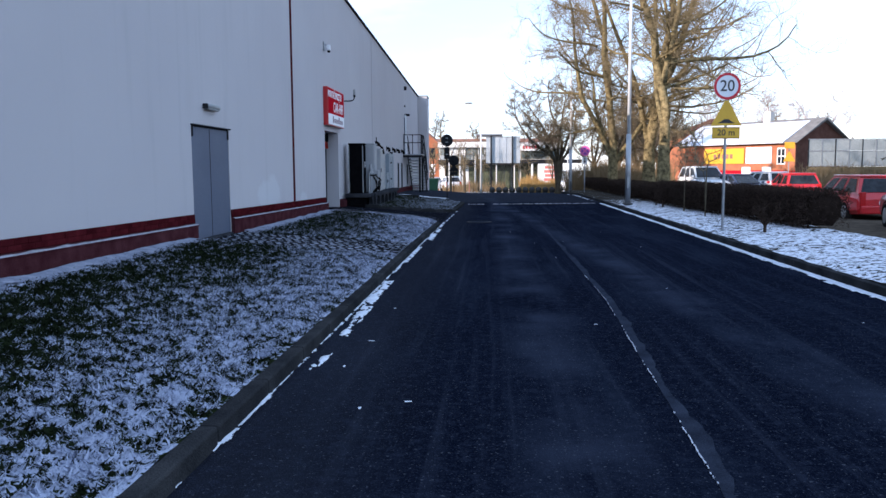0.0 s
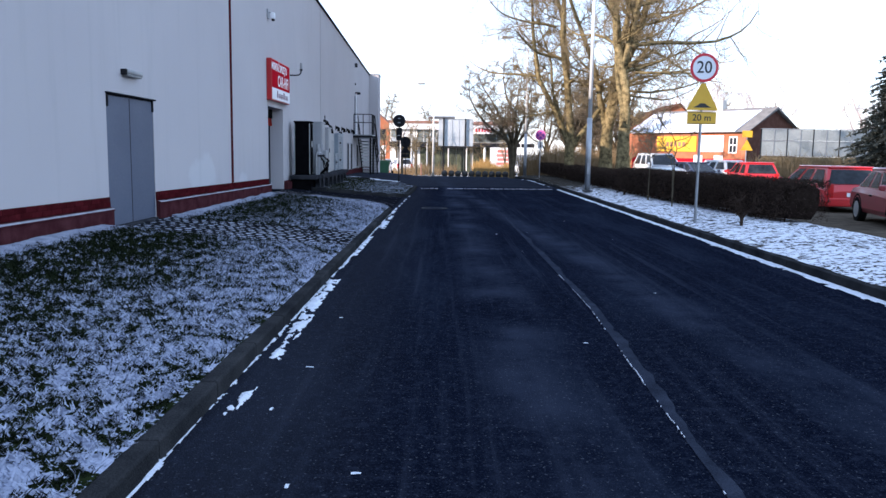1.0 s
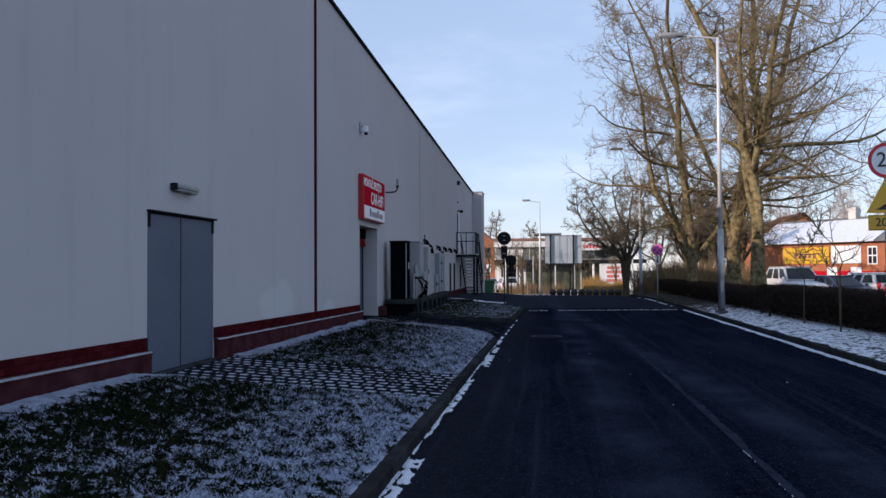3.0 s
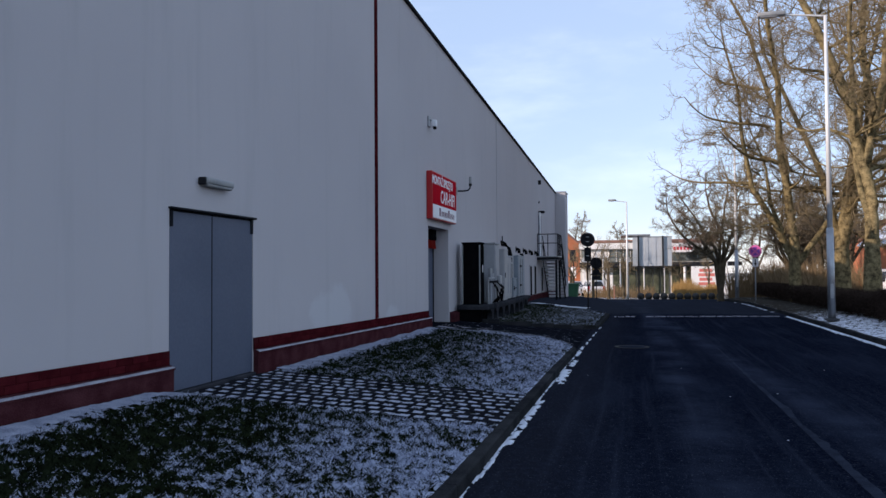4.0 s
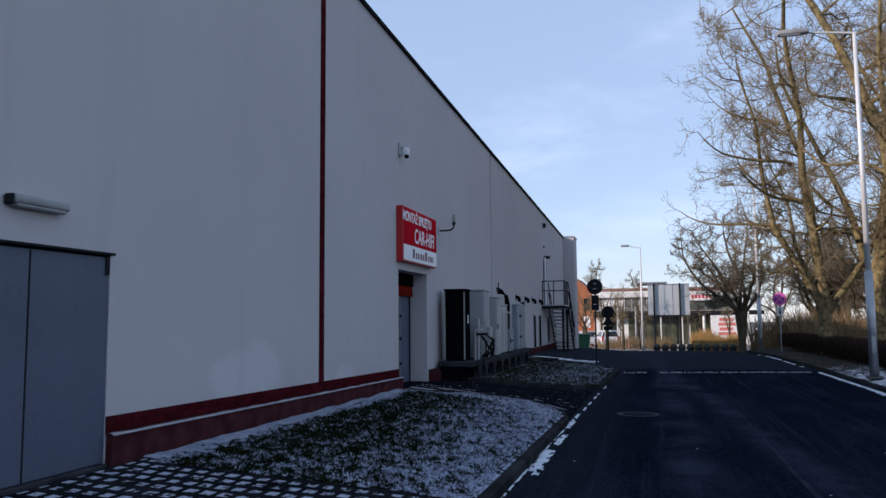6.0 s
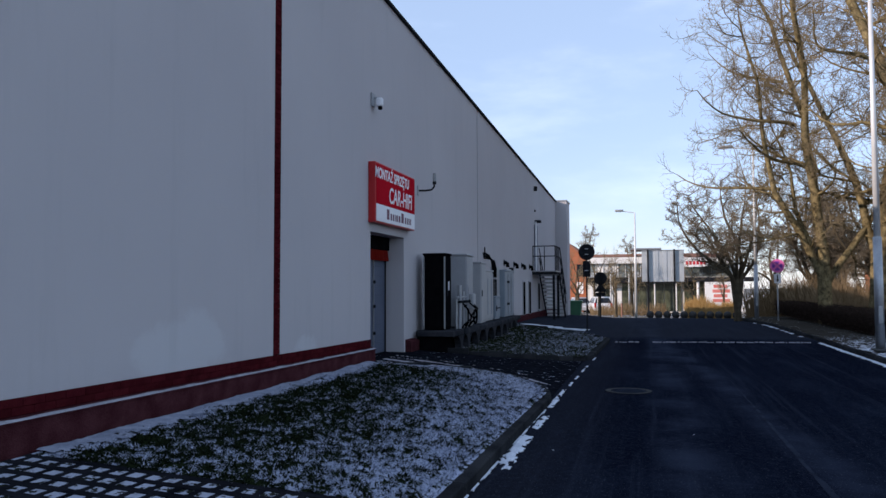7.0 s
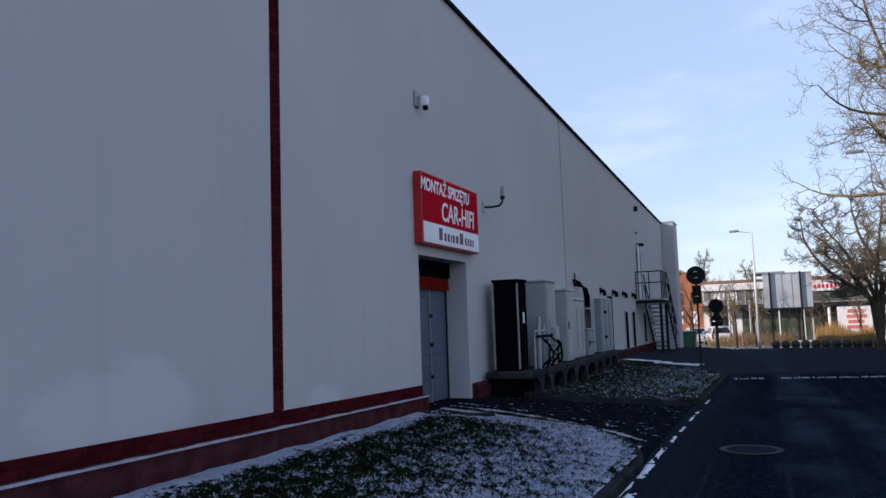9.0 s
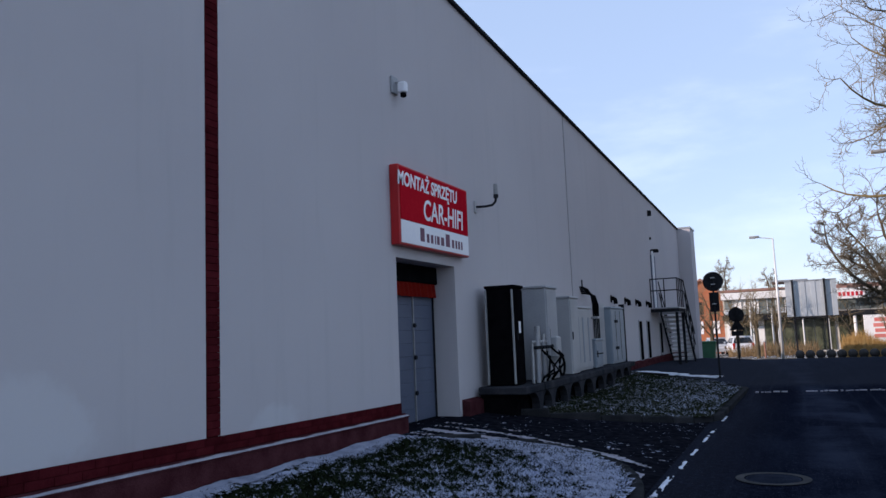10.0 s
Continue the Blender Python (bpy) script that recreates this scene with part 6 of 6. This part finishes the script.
for k in range(12):
    x = 0.15 + k * 0.76
    w = part("window", bx((x, 0.16, 3.18), (x + 0.70, 0.29, 4.0)), SUNWHITE if k in (1, 2, 3) else GLAZING, show)
    part("mullion", bx((x + 0.70, 0.08, 2.66), (x + 0.75, 0.29, 4.03)), SUNWHITE, w, "white mullion")
    part("balustrade_panel", bx((x, 0.12, 2.66), (x + 0.68, 0.29, 3.12)), GLAZING if k % 3 else PANELGREY, w)
part("balcony_slab", bx((0.0, -1.1, 2.08), (9.4, 0.29, 2.62), 0.02), DARKMETAL, show, "dark overhanging slab")
for k in range(11):
    part("shop_window", bx((0.2 + k * 0.84, 0.18, -0.8), (0.97 + k * 0.84, 0.29, 2.0)), SUNWHITE if k in (0, 3) else SHADEGLASS, show)
for k in range(5):
    part("column", cyl((0.5 + k * 2.1, -0.8, -1.0), (0.5 + k * 2.1, -0.8, 2.08), 0.06, n=10), SUNWHITE, show, "white column")
for k in range(5):
    part("window", bx((9.7 + k * 0.9, 0.16, 2.75), (10.52 + k * 0.9, 0.29, 3.7)), GLAZING, show)
part("side_fascia", bx((9.42, -0.2, 3.72), (14.5, 0.4, 4.62), 0.03), FACADE, show, "pale fascia")
part("canopy", bx((9.5, -2.5, 2.16), (16.5, 0.29, 2.58), 0.02), DARKMETAL, show, "dark low canopy")
for k in range(5):
    part("shop_window", bx((9.7 + k * 0.95, 0.18, -0.8), (10.58 + k * 0.95, 0.29, 2.1)), SHADEGLASS, show)
part("column", cyl((10.9, -2.2, -1.0), (10.9, -2.2, 2.16), 0.13, n=10), SUNWHITE, show, "white column")
ts = part("brand_board", bx((9.65, -0.9, 3.62), (11.95, -0.75, 4.58), 0.02), SUNWHITE, show, "white board with red bars")
for k in range(6):
    part("red_bar", bx((9.85 + k * 0.34, -0.92, 3.86), (10.07 + k * 0.34, -0.905, 4.22)), REDINK, ts)
bb = part("poster_board", bx((11.5, -2.75, -0.2), (14.2, -2.6, 2.1), 0.02), SUNWHITE, show, "large white board with faded red print")
for j in range(4):
    part("red_bar", bx((12.2 + 0.1 * (j % 2), -2.765, 0.15 + j * 0.46), (13.8 - 0.25 * (j % 2), -2.752, 0.46 + j * 0.46)), FADEDRED, bb)

ob_ = thing("brick_building", "distant orange brick building with a steep gable", "building", pose(-12.4, 100, 0))
part("wall", bx((0, 0, -1.1), (5.2, 10, 4.6)), ORANGEBRICK, ob_)
part("gable", prism([(0, 4.6), (5.2, 4.6), (2.9, 6.5)], "y", 0.0, 0.3), ORANGEBRICK, ob_)
part("roof", prism([(-0.3, 4.4), (2.9, 6.65), (5.5, 4.4), (2.9, 6.4)], "y", -0.2, 10), ROOFTILE, ob_, "red tiled roof")
for k in range(3):
    for j in range(2):
        part("window", bx((0.6 + k * 1.6, -0.05, 0.9 + j * 2.0), (1.3 + k * 1.6, 0.0, 2.2 + j * 2.0)), GLASSDARK if j else WHITE, ob_)
lr = thing("long_house", "distant long pale house under a red roof", "building", pose(-8.5, 108, 0))
part("wall", bx((0, 0, -1.1), (17, 8, 4.4)), FACADE, lr)
part("roof", prism([(-0.3, 4.3), (-0.3, 4.5), (3.5, 5.75), (8.3, 4.3)], "x", -0.2, 17.2), ROOFTILE, lr, "red tiled roof")
for k in range(7):
    part("window", bx((0.8 + k * 2.3, -0.05, 2.8), (1.8 + k * 2.3, 0.0, 4.1)), GLASSDARK, lr)

bd = thing("billboard", "large pale ribbed metal billboard on two posts", "billboard", pose(-1.25, 72.0, -0.15))
for k in range(10):
    part("rib", bx((0.305 * k, -0.06 - 0.03 * (k % 2), 2.2), (0.305 * k + 0.30, 0.0, 4.5), 0.01), PANELGREY, bd)
for x in (0.45, 2.35):
    part("post", bx((x - 0.06, -0.24, -0.5), (x + 0.06, -0.12, 4.62)), DARKMETAL, bd)
part("top_rail", bx((-0.03, -0.10, 4.5), (3.08, 0.02, 4.58)), GALV, bd)

ball = thing("stone_planter", "round dark stone planter ball at the junction", "planter", pose(-0.7, 63.3, fall(63.3)), "row of planters")
bm = bmesh.new()
bmesh.ops.create_icosphere(bm, subdivisions=3, radius=0.245, matrix=Matrix.Translation((0, 0, 0.21)))
part("bowl", bm, STONEBALL, ball, smooth=True)
bm = bmesh.new()
cyl((0, 0, -0.02), (0, 0, 0.06), 0.19, 0.16, bm=bm)
part("foot", bm, CONC, ball)
for k in range(1, 11):
    copy_thing(ball, pose(-0.7 + k * 0.52, 63.3 - 0.02 * k, fall(63.3)))

gb = thing("waste_container", "green plastic waste container by the hall's corner", "container", pose(-5.15, 58.2, -0.22))
part("bin_body", prism([(-0.45, 0.12), (0.45, 0.12), (0.55, 1.0), (-0.55, 1.0)], "y", -0.4, 0.4), GREENBIN, gb)
part("lid", bx((-0.58, -0.43, 1.0), (0.58, 0.43, 1.1), 0.03, seg=2), GREENBIN, gb)
for x in (-0.35, 0.35):
    part("wheel", cyl((x, -0.35, 0.08), (x + 0.05, -0.35, 0.08), 0.08, n=10), TYRE, gb)
for k in range(1):
    pp = thing("red_bollard", "slim dark red barrier post at the junction", "bollard", pose(-2.6 + k * 0.9, 67.0, -0.4))
    part("post", cyl((0, 0, 0), (0, 0, 0.95), 0.05, n=10), ROOFTILE, pp)
    part("cap", cyl((0, 0, 0.95), (0, 0, 1.02), 0.055, n=10), GALV, pp)

pole = thing("flag_pole", "slim white pole before the showroom", "pole", pose(-4.9, 78.0, -0.6), "white poles")
part("shaft", cyl((0, 0, 0), (0, 0, 3.4), 0.07, 0.05, n=10), POLEWHITE, pole)
part("base", bx((-0.15, -0.15, -0.02), (0.15, 0.15, 0.1), 0.01), CONC, pole)
for x, y in ((-3.9, 79.0), (-2.4, 80.0), (6.8, 80.0)):
    copy_thing(pole, pose(x, y, -0.6))

# ---- pieces of the setting: bricks, kerb stones, grid pavers
def shared_piece(name, me, parent, at):
    ob = new(name, me)
    ob.parent = parent
    ob.matrix_basis = at
    return ob


bm = bmesh.new()
for ya, yb in ((Y0, D0 - 0.004), (D1 + 0.004, G0)):
    za, zb = 0.653 - 0.0085 * (ya - 21), 0.653 - 0.0085 * (yb - 21)
    prism([(ya, za - 0.04), (yb, zb - 0.04), (yb, zb + 0.108), (ya, za + 0.108)], "x", WX, WX + 0.014, bm)
part("brick_band", bm, MORTAR, hall_wall, "red brick band above the plinth")
brick_me = mesh_of("brick", bx((0, -0.1215, -0.0335), (0.022, 0.1215, 0.0335), 0.003), BRICK)
for row in range(2):
    for ya, yb in ((4.0, D0 - 0.006), (D1 + 0.006, G0 - 0.01)):
        y = ya + 0.12 + (0.12 if row else 0)
        while y + 0.118 < yb:
            shared_piece("brick", brick_me, hall_wall, pose(WX + 0.002 + 0.003 * rng.random(), y, 0.653 - 0.0085 * (y - 21) + row * 0.071))
            y += 0.247
bm = bmesh.new()
for row in range(2):
    bx((WX + 0.01, Y0, 0.76 + row * 0.071), (WX + 0.026, 4.0, 0.822 + row * 0.071), bm=bm)
tagged(part("brick", bm, BRICK, hall_wall), kind="stuff")
end_me = mesh_of("brick", bx((-0.03, -0.096, -0.0335), (0.004, 0.096, 0.0335), 0.003), BRICK)
z = 0.80
while z < roof_z(21.4) - 0.05:
    shared_piece("brick", end_me, hall_wall, pose(WX + 0.002 * rng.random(), (STRIP0 + STRIP1) / 2, z))
    z += 0.071

kerb_l = thing("kerb", "grey concrete kerb along the lawns", "kerb", kind="structure")
stone = mesh_of("kerb_stone", bx((-0.06, -0.496, -0.2), (0.06, 0.496, 0.0), 0.016, seg=2), KERB)
def kerb_run(parent, pts, top):
    """Kerb stones end to end along a line."""
    for (xa, ya), (xb, yb) in zip(pts, pts[1:]):
        d = math.hypot(xb - xa, yb - ya)
        ob = shared_piece("kerb_stone", stone, parent,
                          pose((xa + xb) / 2, (ya + yb) / 2, top((xa + xb) / 2, (ya + yb) / 2) + 0.004 * rng.random(), 0, 0, math.degrees(math.atan2(yb - ya, xb - xa)) - 90)
                          @ Matrix.Diagonal((1, d, 1, 1)))


kerb_run(kerb_l, [(kerb_x(y) - 0.06, y) for y in span(-4, 22.6, 1.0)], lambda x, y: 0.115)
tips = [(shear(-2.305 - 1.62 * (1 - math.cos(a)), 22.6 + 2.66 * math.sin(a)), 22.6 + 2.66 * math.sin(a)) for a in [k / 9 * math.pi / 2 for k in range(10)]] + [(-4.6, 25.19), (-5.3, 25.02)]
kerb_run(kerb_l, tips, lambda x, y: slope(x) + 0.085)
kerb_run(kerb_l, [(x, second_near(x)) for x in (-5.5, -4.6, -3.8, -3.2, -2.75, -2.45)] + [(-2.2, 29.75), (kerb_x(30.1) - 0.06, 30.1)], lambda x, y: slope(x) + 0.10)
kerb_run(kerb_l, [(kerb_x(y) - 0.06, y) for y in span(30.1, 36.3, 1.0)] + [(-2.3, 36.8), (-3.1, 37.5), (-4.2, 38.6), (-5.2, 39.8)], lambda x, y: slope(x) + 0.10)
kerb_rt = thing("kerb", "grey concrete kerb by the snowy verge", "kerb", kind="structure")
kerb_run(kerb_rt, [(right_kerb(y) + 0.06, y) for y in span(-4, 58, 1.0)], lambda x, y: 0.12 + fall(y))

# openwork grid pavers before the door, their cells filled with snow
pav = thing("pavement", "openwork concrete grid paving with snow in its cells", "paving", kind="structure")
bm = bmesh.new()
prev = None
for y in span(PAVE_Y[0], PAVE_Y[1], 0.1):
    row = [bm.verts.new((shear(x, y), y, 0.1145 + 0.22 * (-2.36 - x) / 3.3 + 0.008 * noise.noise((x * 6, y * 6, 0)))) for x in span(-5.68, -2.36, 0.1)]
    if prev:
        for i in range(len(row) - 1):
            bm.faces.new((prev[i + 1], prev[i], row[i], row[i + 1]))
    prev = row
PAVESNOW = snowy("snow_in_paving", (0.016, 0.02, 0.012), (0.03, 0.03, 0.024), 0.15, edges=False, fine=14, white=(0.40, 0.43, 0.51))
part("cell_snow", bm, PAVESNOW, pav, "snow in the paver cells", smooth=True)
bm = bmesh.new()
LX, LY = 0.482, 0.666
for k in range(4):
    bx((-LX / 2, -LY / 2 + k * LY / 3 - 0.044, -0.06), (LX / 2, -LY / 2 + k * LY / 3 + 0.044, 0.0), bm=bm)
for k in range(3):
    off = 0.0 if k % 2 else 0.08
    for j in range(3):
        x = -LX / 2 + j * LX / 3 + off
        bx((x - 0.026, -LY / 2 + k * LY / 3 + 0.046, -0.06), (x + 0.026, -LY / 2 + (k + 1) * LY / 3 - 0.046, -0.001), bm=bm)
GRIDCONC = mat("grid_paver_concrete", (0.008, 0.009, 0.012), (0.022, 0.023, 0.028), rough=0.95, scale=3, fine=70, bump=0.5, random_tone=0.15)
slab = mesh_of("grid_paver", bm, GRIDCONC)
tilt = math.degrees(math.atan2(0.22, 3.3))
for i in range(7):
    for j in range(3):
        x, y = -2.36 - (i + 0.5) * 0.4755, PAVE_Y[0] + 0.335 + j * 0.667
        shared_piece("grid_paver", slab, pav, pose(shear(x, y), y, 0.118 + 0.22 * (-2.36 - x) / 3.3 + 0.006 * rng.random(), 0, tilt, 0))
